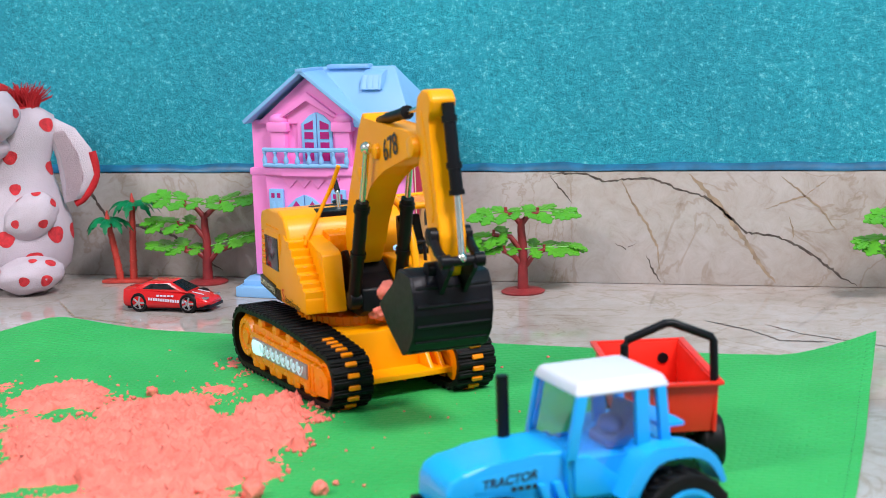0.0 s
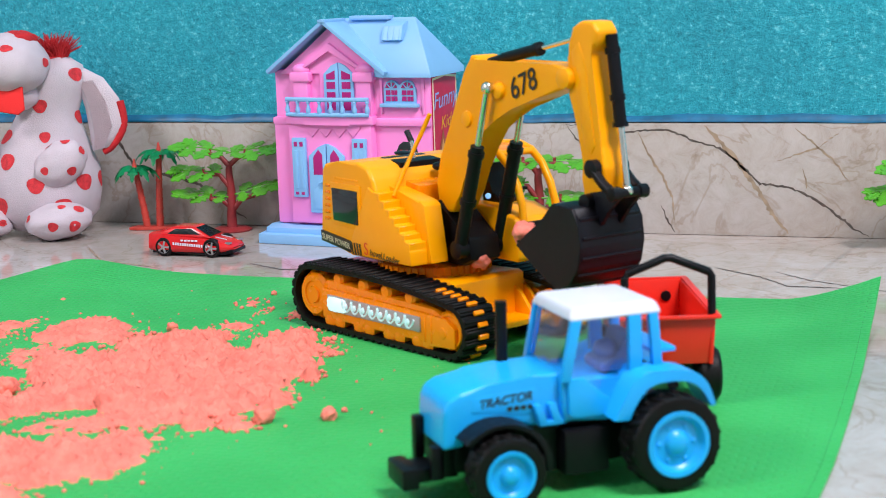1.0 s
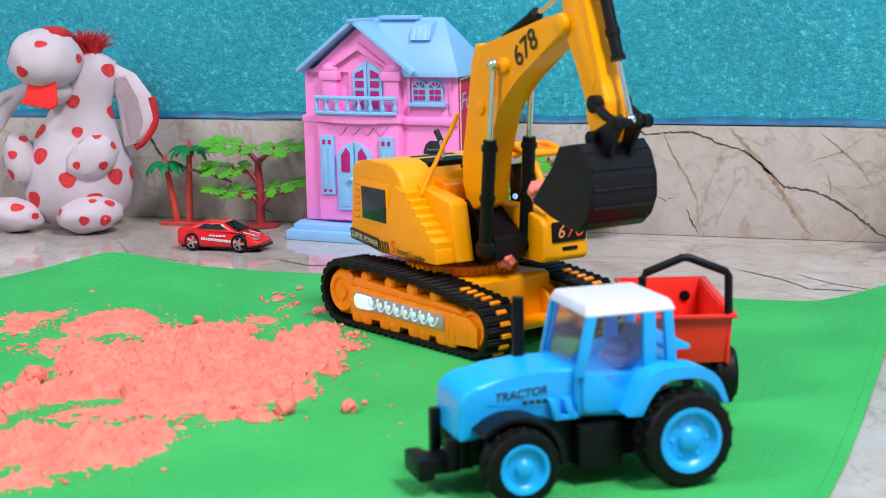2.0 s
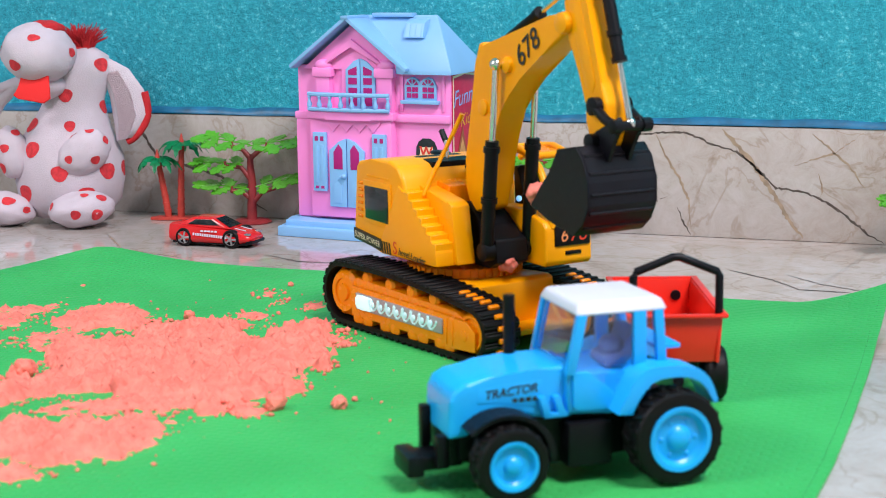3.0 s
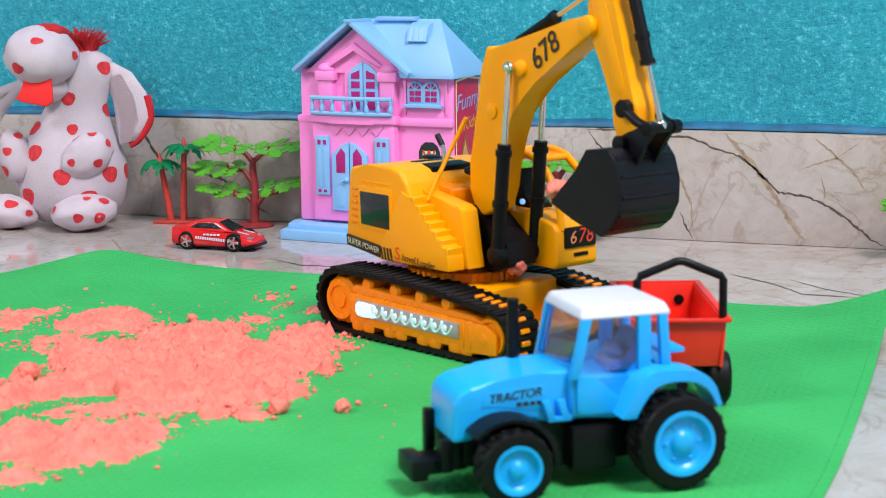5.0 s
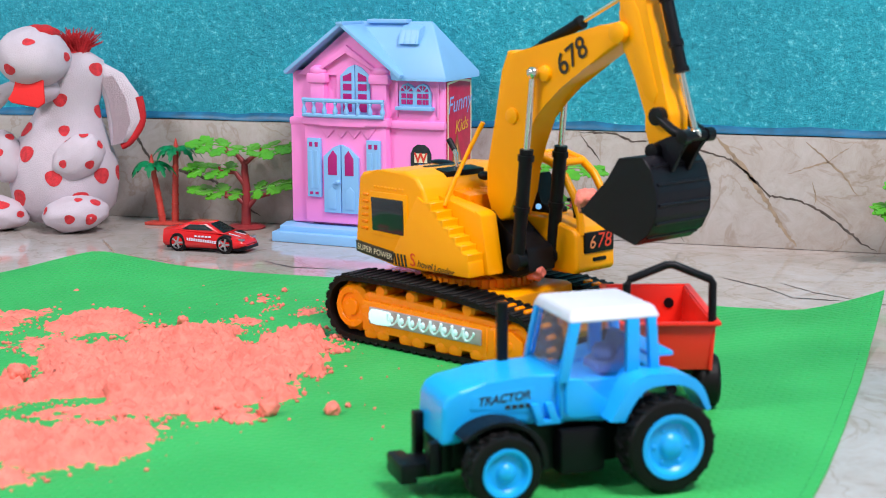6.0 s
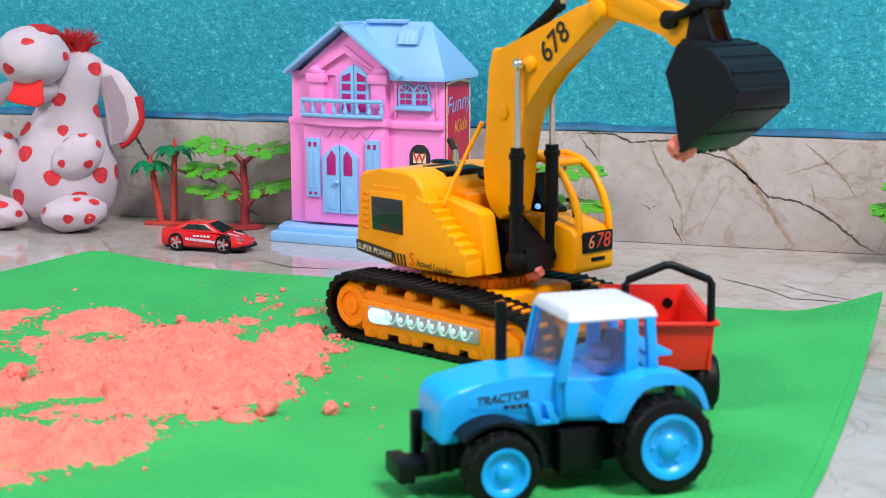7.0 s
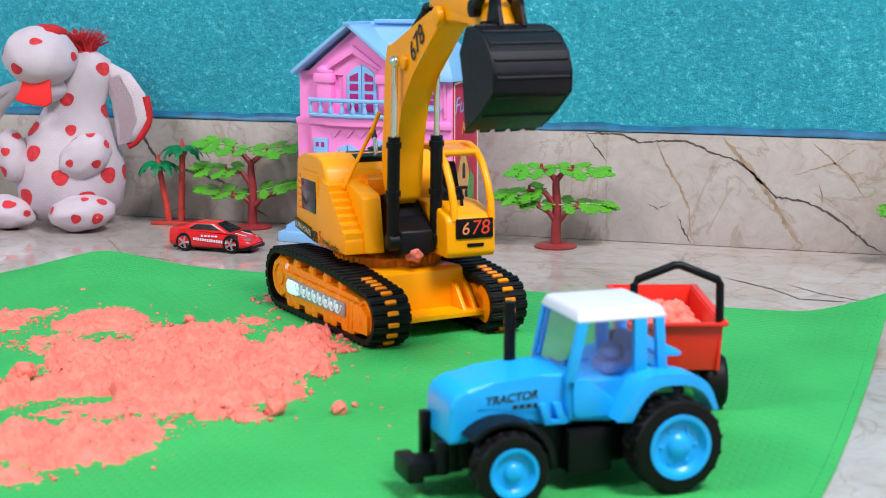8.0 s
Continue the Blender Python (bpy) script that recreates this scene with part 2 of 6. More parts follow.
def ball(bm, c, r, n=16, m=None):
    rr = r if isinstance(r, tuple) else (r, r, r)
    g = bmesh.ops.create_uvsphere(bm, u_segments=n, v_segments=max(8, n * 2 // 3), radius=1)["verts"]
    mm = Matrix.Translation(c) @ (m or Matrix()) @ Matrix.Diagonal((*rr, 1))
    bmesh.ops.transform(bm, verts=g, matrix=mm)
    return g


def lathe(bm, profile, c=(0, 0, 0), axis="y", n=32):
    """Profile of (radius, height) turned round an axis through c."""
    rings = []
    for rad, h in profile:
        ring = []
        for j in range(n):
            a = 2 * math.pi * j / n
            u, v = rad * math.cos(a), rad * math.sin(a)
            q = {"y": (u, h, v), "x": (h, u, v), "z": (u, v, h)}[axis]
            ring.append(bm.verts.new((c[0] + q[0], c[1] + q[1], c[2] + q[2])))
        rings.append(ring)
    for a, b in zip(rings, rings[1:]):
        for j in range(n):
            bm.faces.new((a[j], a[(j + 1) % n], b[(j + 1) % n], b[j]))
    bm.faces.new(rings[0][::-1])
    bm.faces.new(rings[-1])
    return bm


def B():
    return bmesh.new()


def words(name, text, size, material, parent, m, depth=0.004, slant=0.0, label="", bold=0.0):
    """Letters of the built-in font as a thin mesh; size in centimetres, lying in the xy plane of m (centimetres)."""
    cu = bpy.data.curves.new(name, "FONT")
    cu.body, cu.size, cu.extrude, cu.align_x, cu.align_y, cu.shear, cu.offset = text, size, depth, "CENTER", "CENTER", slant, bold
    tmp = bpy.data.objects.new(name + "_tmp", cu)
    scene.collection.objects.link(tmp)
    me = bpy.data.meshes.new_from_object(tmp.evaluated_get(bpy.context.evaluated_depsgraph_get()))
    bpy.data.objects.remove(tmp)
    bpy.data.curves.remove(cu)
    me.name = name
    me.transform(Matrix.Diagonal((CM, CM, CM, 1)) @ m)
    me.materials.clear()
    me.materials.append(material)
    ob = new(name, me)
    ob.parent = parent
    if label:
        tagged(ob, label)
    return ob


def facing(x, y, z, right, up, roll=0):
    """A frame at (x, y, z) with its x along right and its y along up."""
    r, u = Vector(right).normalized(), Vector(up).normalized()
    n = r.cross(u)
    m = Matrix((r, u, n)).transposed().to_4x4()
    m.translation = (x, y, z)
    return m @ pose(0, 0, 0, 0, 0, roll)


# ---------- structure ----------
WALL_Y = 115.1


def structure():
    tagged(part("floor", box(B(), -200, 160, -140, WALL_Y + 2, -3, 0), MARBLE_FLOOR), "polished cream marble floor slab with brown veins", kind="structure")
    skirt = tagged(part("baseboard", box(B(), -200, 160, WALL_Y, WALL_Y + 1.5, 0.02, 8.34, 0.06), MARBLE_WALL), "cream marble skirting with brown veins and dark cracks", kind="structure")
    tagged(part("wall_north", box(B(), -200, 160, WALL_Y + 0.35, WALL_Y + 12, 8.36, 250), PLASTER), "rough teal painted plaster wall", kind="structure")
    # rounded plaster lip over the skirting; the ledge's shade is in its dark colour
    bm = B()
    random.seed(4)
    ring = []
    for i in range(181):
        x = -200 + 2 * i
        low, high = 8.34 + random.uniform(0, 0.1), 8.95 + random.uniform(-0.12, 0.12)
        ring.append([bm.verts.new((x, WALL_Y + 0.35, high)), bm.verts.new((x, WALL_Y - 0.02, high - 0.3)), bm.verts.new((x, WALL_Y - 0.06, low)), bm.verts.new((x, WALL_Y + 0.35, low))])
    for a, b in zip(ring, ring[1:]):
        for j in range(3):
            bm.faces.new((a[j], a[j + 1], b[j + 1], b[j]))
    tagged(part("plaster_edge", bm, SHADED_EDGE, sharp=60), "rounded plaster edge above the skirting, its shade coloured in dark blue", kind="structure")
    tagged(part("wall_west", box(B(), -212, -200, -152, WALL_Y + 12, -3, 250), ROOM), "plain white wall", kind="structure")
    tagged(part("wall_east", box(B(), 160, 172, -152, WALL_Y + 12, -3, 250), ROOM), "plain white wall", kind="structure")
    tagged(part("wall_south", box(B(), -200, 160, -152, -140, -3, 250), ROOM), "plain white wall", kind="structure")
    tagged(part("ceiling", box(B(), -212, 172, -152, WALL_Y + 12, 250.2, 256), ROOM), "plain white ceiling", kind="structure")
    return skirt


SKIRT = structure()


def crack(name, pts, wide, material, seed, flat=False):
    """A ragged thin ribbon on the skirting, or on the floor when flat."""
    random.seed(seed)
    fine = []
    for (x0, z0), (x1, z1) in zip(pts, pts[1:]):
        n = max(2, int(math.hypot(x1 - x0, z1 - z0) / 0.22))
        fine += [(x0 + (x1 - x0) * i / n, z0 + (z1 - z0) * i / n) for i in range(n)]
    fine.append(pts[-1])
    bm = B()
    prev = None
    for i, (x, z) in enumerate(fine):
        k = min(1, i / 6, (len(fine) - 1 - i) / 6)
        w = wide * (0.12 + k * random.uniform(0.35, 1.0))
        dx, dz = random.uniform(-0.06, 0.06), random.uniform(-0.06, 0.06)
        if flat:
            row = [bm.verts.new((x + dx, z + dz - w / 2, 0.015)), bm.verts.new((x + dx, z + dz + w / 2, 0.015))]
        else:
            row = [bm.verts.new((x + dx - w / 3, WALL_Y - 0.012, z + dz - w / 2)), bm.verts.new((x + dx + w / 3, WALL_Y - 0.012, z + dz + w / 2))]
        if prev:
            bm.faces.new((prev[0], row[0], row[1], prev[1]))
        prev = row
    ob = part(name, bm, material)
    ob.parent = SKIRT
    return ob


crack("crack", [(-27.2, 8.2), (-24.6, 8.25), (-22.9, 7.6), (-21.2, 7.8), (-19.3, 7.8), (-17.6, 7.1), (-15.6, 6.5), (-14.5, 5.6), (-13.3, 4.5), (-12.7, 3.9), (-10.9, 3.7), (-9.7, 3.3), (-8.5, 2.7), (-7.2, 1.7), (-6.0, 0.7), (-4.9, 0.1)], 0.16, CRACK, 1)
crack("vein", [(-16.8, 8.2), (-15.6, 7.0), (-14.5, 5.7), (-12.9, 3.5), (-11.7, 1.6), (-10.6, 0.2)], 0.34, CRACK_TAN, 2)
crack("vein", [(-21.7, 7.8), (-21.0, 6.2), (-19.9, 4.5), (-19.1, 2.8), (-18.9, 0.9)], 0.18, CRACK_TAN, 3)
crack("crack", [(-19.9, 2.2), (-19.5, 1.1), (-18.9, 0.2)], 0.2, CRACK, 4)
crack("vein", [(-9.7, 5.0), (-9.3, 3.8), (-9.8, 2.9)], 0.25, CRACK_TAN, 5)
crack("crack", [(-65.4, 7.9), (-65.2, 7.2), (-64.4, 5.9), (-63.7, 4.8), (-61.4, 4.2), (-58.2, 3.4), (-56.7, 2.9)], 0.26, CRACK, 6)
crack("crack", [(-57.0, 2.7), (-54.7, 1.1), (-53.7, 0.5)], 0.2, CRACK, 7)
crack("vein", [(-6.5, 8.2), (-8.5, 6.6), (-11.4, 5.6)], 0.16, CRACK_TAN, 8)
crack("vein", [(-10.2, 8.0), (-7.4, 5.6), (-6.4, 4.1)], 0.14, CRACK_TAN, 9)
crack("crack", [(-22.2, 3.0), (-21.4, 2.6), (-20.4, 3.3)], 0.13, CRACK, 12)
crack("crack", [(-27.0, 8.1), (-26.2, 7.0), (-25.4, 6.1)], 0.16, CRACK, 13)
crack("crack", [(-14.4, 102.8), (-11.1, 100.1), (-9.1, 97.4), (-5.8, 97.3)], 0.3, CRACK, 10, True)
crack("crack", [(-10.4, 102.0), (-8.0, 99.5), (-2.0, 96.0)], 0.22, CRACK, 14, True)
crack("crack", [(-46.5, 99.5), (-43.5, 97.8), (-40.0, 97.9)], 0.3, CRACK, 11, True)
crack("vein", [(-62.0, 104.0), (-58.0, 99.0), (-52.0, 97.0)], 0.3, CRACK_TAN, 15, True)


def foam_mat():
    """The green play sheet: its corners curl up from the floor."""
    def back(x):
        xs, ys = [-110, -66, -55.7, -47, -40, -25, -19, -12, -8, -2.6], [60, 81, 92.6, 94.2, 94.4, 93.7, 93.2, 92.7, 92.9, 93.6]
        return float(np.interp(x, xs, ys))
    bm = B()
    nx, ny = 90, 80
    rows = []
    for i in range(nx + 1):
        u = i / nx
        row = []
        for j in range(ny + 1):
            v = j / ny
            x = -85 + (85 - 3.3) * u
            yb = back(x)
            y = 20 + (yb - 20) * v
            xr = x + u ** 4 * (float(np.interp(y, [20, 57.5, 62.4, 68.7, 77.5, 84.3, 93], [-6.8, -4.58, -4.23, -3.99, -3.77, -3.69, -3.45])) + 3.3)
            d1 = math.hypot(x + 55.7, (y - 92.6) * 0.7)
            lift = max(0.0, (x + 8.6) / 5.3) ** 1.35 * max(0.0, 1 - (93.6 - y) / 17) ** 2
            z = 0.12 + 1.3 * math.exp(-((d1 / 5.0) ** 1.6)) + 1.45 * lift
            z += 0.06 * max(0, v - 0.93) / 0.07 * (1 - math.exp(-d1 / 8))
            row.append((xr, y, z))
        rows.append(row)
    top = [[bm.verts.new(p) for p in r] for r in rows]
    low = [[bm.verts.new((p[0], p[1], p[2] - 0.11)) for p in r] for r in rows]
    for i in range(nx):
        for j in range(ny):
            bm.faces.new((top[i][j], top[i + 1][j], top[i + 1][j + 1], top[i][j + 1]))
            bm.faces.new((low[i][j], low[i][j + 1], low[i + 1][j + 1], low[i + 1][j]))
    for j in range(ny):
        bm.faces.new((top[0][j], top[0][j + 1], low[0][j + 1], low[0][j]))
        bm.faces.new((top[nx][j + 1], top[nx][j], low[nx][j], low[nx][j + 1]))
    for i in range(nx):
        bm.faces.new((top[i][ny], top[i + 1][ny], low[i + 1][ny], low[i][ny]))
        bm.faces.new((top[i + 1][0], top[i][0], low[i][0], low[i + 1][0]))
    ob = tagged(part("play_mat", bm, MAT_GREEN), "bright green embossed foam play mat with curled corners", "mat")
    # a row of stitches along the side edge
    bm = B()
    for j in range(6, ny * 2 - 4):
        a, b = rows[nx - 1][j // 2], rows[nx][j // 2]
        c = rows[nx - 1][min(ny, j // 2 + 1)]
        k = (j % 2) / 2
        p = Vector(a).lerp(Vector(c), k) + (Vector(b) - Vector(a)) * 0.45
        box(bm, p.x - 0.016, p.x + 0.016, p.y - 0.11, p.y + 0.11, p.z - 0.02, p.z + 0.006)
    part("stitching", bm, STITCH, ob, "dark stitched seam line")
    return ob


foam_mat()
# ---------- the toy excavator ----------
SWING = -6.1
PIVOT = Vector((2.57, 0, 7.88))
ELBOW = Vector((10.88, 0, 6.48))
WRIST = Vector((0.35, 0, -6.0))
BALL = Vector((5.18, 0, 5.9))


def track_path(n):
    """Points and headings round one track: a large rear arc, a smaller front arc, two straights."""
    xr, zr, rr, xf, zf, rf = -4.7, 1.9, 1.72, 6.95, 1.58, 1.4
    straight = xf - xr
    drop = math.atan2((zr + rr) - (zf + rf), straight)
    front, rear = (math.pi - drop) * rf, (math.pi + drop) * rr
    total = 2 * straight + front + rear
    out = []
    for i in range(n):
        s = total * i / n
        if s < straight:
            k = s / straight
            out.append((xr + s, zr + rr + (zf + rf - zr - rr) * k + 0.3 * math.sin(math.pi * k), drop - 0.08 * math.cos(math.pi * k)))
            continue
        s -= straight
        if s < front:
            a = drop + s / rf
            out.append((xf + rf * math.sin(a), zf + rf * math.cos(a), a))
            continue
        s -= front
        if s < straight:
            out.append((xf - s, zr - rr, math.pi))
            continue
        a = (s - straight) / rr
        out.append((xr - rr * math.sin(a), zr - rr * math.cos(a), math.pi + a))
    return out


def build_track(ex, side):
    y0, y1 = (-4.8, -2.55) if side < 0 else (2.55, 4.8)
    ym = (y0 + y1) / 2
    bm = B()
    path = track_path(72)
    rings = []
    for x, z, a in path:
        nx, nz = math.sin(a), math.cos(a)
        rings.append([bm.verts.new((x + nx * o, y, z + nz * o)) for o, y in ((0, y0), (0, y1), (-0.22, y1), (-0.22, y0))])
    for i in range(len(rings)):
        p, q = rings[i], rings[(i + 1) % len(rings)]
        for j in range(4):
            bm.faces.new((p[j], p[(j + 1) % 4], q[(j + 1) % 4], q[j]))
    belt = part("track_belt", bm, RUBBER, ex, "black rubber crawler belt")
    bm = B()
    box(bm, -0.235, 0.235, -1.15, 1.15, -0.02, 0.1, 0.03, seg=1)
    box(bm, -0.11, 0.11, -1.12, 1.12, 0.08, 0.19, 0.04, seg=1)
    shoe = part("track_shoe", bm, RUBBER, belt)
    pts = track_path(58)
    first = True
    for x, z, a in pts:
        m = pose(x * CM, ym * CM, z * CM, 0, math.degrees(a), 0)
        if first:
            shoe.matrix_basis, first = m, False
        else:
            piece("track_shoe", shoe.data, belt, m)
    # amber lugs that show through the belt
    bm = B()
    box(bm, -0.13, 0.13, -0.32, 0.32, 0.04, 0.24, 0.04, seg=1)
    lug = part("belt_lug", bm, AMBER, belt)
    first = True
    for x, z, a in pts[17:28]:
        m = pose((x + 0.27 * math.cos(a)) * CM, ym * CM, (z - 0.27 * math.sin(a)) * CM, 0, math.degrees(a) + 6, 0)
        if first:
            lug.matrix_basis, first = m, False
        else:
            piece("belt_lug", lug.data, belt, m)
    yo = y0 if side < 0 else y1
    o = -1 if side < 0 else 1

    def span(a, b):
        return sorted((yo - o * a, yo - o * b))
    bm = B()
    ya, yb = span(0.28, 1.9)
    prism(bm, [(-3.9, 0.9), (-3.9, 2.65), (-3.4, 2.9), (5.6, 2.5), (6.9, 2.0), (6.9, 0.8)], ya, yb, 0.12)
    frame_ob = part("track_frame", bm, AMBER, ex, "amber plastic track side frame")
    bm = B()
    ya, yb = span(0.08, 0.5)
    prism(bm, [(-3.75, 0.75), (-3.75, 2.45), (5.6, 2.25), (5.6, 0.7)], ya, yb, 0.1)
    part("side_panel", bm, AMBER, frame_ob, "raised yellow panel round the light strip")
    bm = B()
    ya, yb = span(0.02, 0.4)
    prism(bm, [(5.1, 0.55), (5.1, 2.25), (6.8, 2.2), (7.5, 1.75), (7.5, 0.7)], ya, yb, 0.1)
    part("end_block", bm, AMBER, frame_ob)
    bm = B()
    ya, yb = span(-0.04, 0.1)
    lathe(bm, [(0.12, ya), (0.3, ya + 0.03), (0.34, yb)] if side < 0 else [(0.34, ya), (0.3, yb - 0.03), (0.12, yb)], (6.55, 0, 1.42), "y", 16)
    part("end_screw", bm, AMBER, frame_ob)
    bm = B()
    ya, yb = span(-0.03, 0.1)
    for x0 in (5.12, 5.62):
        box(bm, x0, x0 + 0.1, ya, yb, 0.75, 2.15, 0.03, seg=1)
    part("end_rib", bm, AMBER, frame_ob)
    for xc, zc, r in ((-4.7, 1.9, 1.3), (6.95, 1.58, 1.08)):
        bm = B()
        h0, h1 = span(0.15, 1.9)
        lo, hi = (h0, h1) if side < 0 else (h1, h0)
        lathe(bm, [(0.2, lo), (0.45, lo), (0.5, lo + 0.12 * -o), (0.75, lo + 0.12 * -o), (0.8, lo + 0.02 * -o), (r * 0.85, lo + 0.02 * -o), (r, lo + 0.25 * -o), (r, hi)], (xc, 0, zc), "y", 28)
        sp = part("sprocket", bm, AMBER, ex, "amber plastic sprocket wheel")
        bm = B()
        for k in range(10):
            a = 2 * math.pi * k / 10
            ball(bm, (xc + r * 0.92 * math.cos(a), (lo + 0.5 * -o), zc + r * 0.92 * math.sin(a)), (0.24, 0.35, 0.24), 8)
        part("sprocket_teeth", bm, AMBER, sp)
    for xc in (-2.6, -0.4, 1.6, 3.6):
        bm = B()
        h0, h1 = span(0.3, 1.8)
        lathe(bm, [(0.3, h0), (0.44, h0 + 0.15), (0.44, h1 - 0.15), (0.3, h1)], (xc, 0, 3.0 - 0.025 * (xc + 2.6)), "y", 16)
        part("top_roller", bm, AMBER, ex)
    for xc in (-3.2, -2.3, -0.6, 0.3, 2.0, 2.9, 4.4, 5.2):
        bm = B()
        h0, h1 = span(0.05, 1.8)
        lathe(bm, [(0.2, h0), (0.48, h0 + 0.12), (0.48, h1 - 0.12), (0.2, h1)], (xc, 0, 0.66), "y", 16)
        part("bottom_roller", bm, AMBER, ex)
    # light strip
    ya, yb = span(-0.03, 0.3)
    bm = B()
    prism(bm, [(-3.15, 1.22), (-3.15, 2.16), (4.8, 2.02), (4.8, 1.2)], ya, yb, 0.08)
    strip = part("light_strip", bm, LED_CASE, ex, "clear ribbed light strip with glowing diodes")
    y = yo + o * 0.03
    bm = B()
    prism(bm, [(-3.08, 1.5), (-3.1, 1.85), (-2.9, 2.07), (-2.5, 2.09), (-1.6, 2.05), (-1.45, 1.95), (-1.6, 1.65), (-1.45, 1.4), (-1.6, 1.3), (-2.5, 1.26), (-2.9, 1.29)], *sorted((y, y + o * 0.07)), 0.02)
    part("lit_diode", bm, LED_BRIGHT, strip, "glowing white diode end")
    # swirled clear rib that runs along the strip
    pts = []
    for k in range(8 * 14 + 1):
        a = 2 * math.pi * k / 14
        x = -1.85 + 6.1 * k / (8 * 14)
        pts.append((x + 0.14 * math.cos(a), y + o * 0.05 * math.sin(a), 1.7 - 0.011 * (x + 1.8) + 0.31 * math.cos(a - 0.9)))
    part("swirl_rib", tube(B(), pts, 0.08, 7), LED_SOFT, strip, "clear swirled light rib")
    bm = B()
    ball(bm, (0, 0, 0), (0.15, 0.08, 0.18), 10)
    bead = part("light_bead", bm, LED_BEAD, strip)
    first = True
    for k in range(8):
        m = Matrix.Translation(((-1.45 + 0.76 * k) * CM, y * CM, (1.7 - 0.008 * k) * CM))
        if first:
            bead.matrix_basis, first = m, False
        else:
            piece("light_bead", bead.data, strip, m)


def decal_texts(parent):
    """Printed words and stripes on the camera side of the housing."""
    y = -3.72
    band = part("label_band", prism(B(), [(-5.35, 4.72), (-5.42, 5.32), (-2.2, 5.02), (-2.2, 4.4)], y - 0.02, y + 0.25, 0.02), INK, parent, "dark printed label band")
    words("label_words", "SUPER POWER", 0.46, CREAM, band, facing(-3.75, y - 0.04, 4.87, (1, 0, -0.09), (0, 0, 1)))
    for k in range(4):
        part("label_stripe", prism(B(), [(-2.05 + 0.28 * k, 4.36), (-2.2 + 0.28 * k, 5.0), (-2.07 + 0.28 * k, 5.0), (-1.92 + 0.28 * k, 4.36)], y - 0.02, y + 0.1), INK, parent)
    words("label_initial", "S", 1.0, RED_PRINT, parent, facing(-0.62, y - 0.01, 4.78, (1, 0, -0.05), (0, 0, 1)), label="red printed capital letter")
    words("label_words", "hovel.Loader", 0.55, INK, parent, facing(1.2, y - 0.01, 4.6, (1, 0, -0.05), (0, 0, 1)), slant=0.2)


def boom_number(parent, side):
    y = 0.84 * side
    m = facing(7.6, y + 0.02 * side, 6.1, (1, 0, 0.32) if side < 0 else (-1, 0, -0.32), (-0.32, 0, 1))
    words("boom_number", "678", 1.5, INK, parent, m, slant=0.1, bold=0.014, label="dark printed model number")


def blob_knob():
    bm = B()
    ball(bm, (0.5, 0.6, 9.1), (0.45, 0.4, 0.25), 12)
    return bm


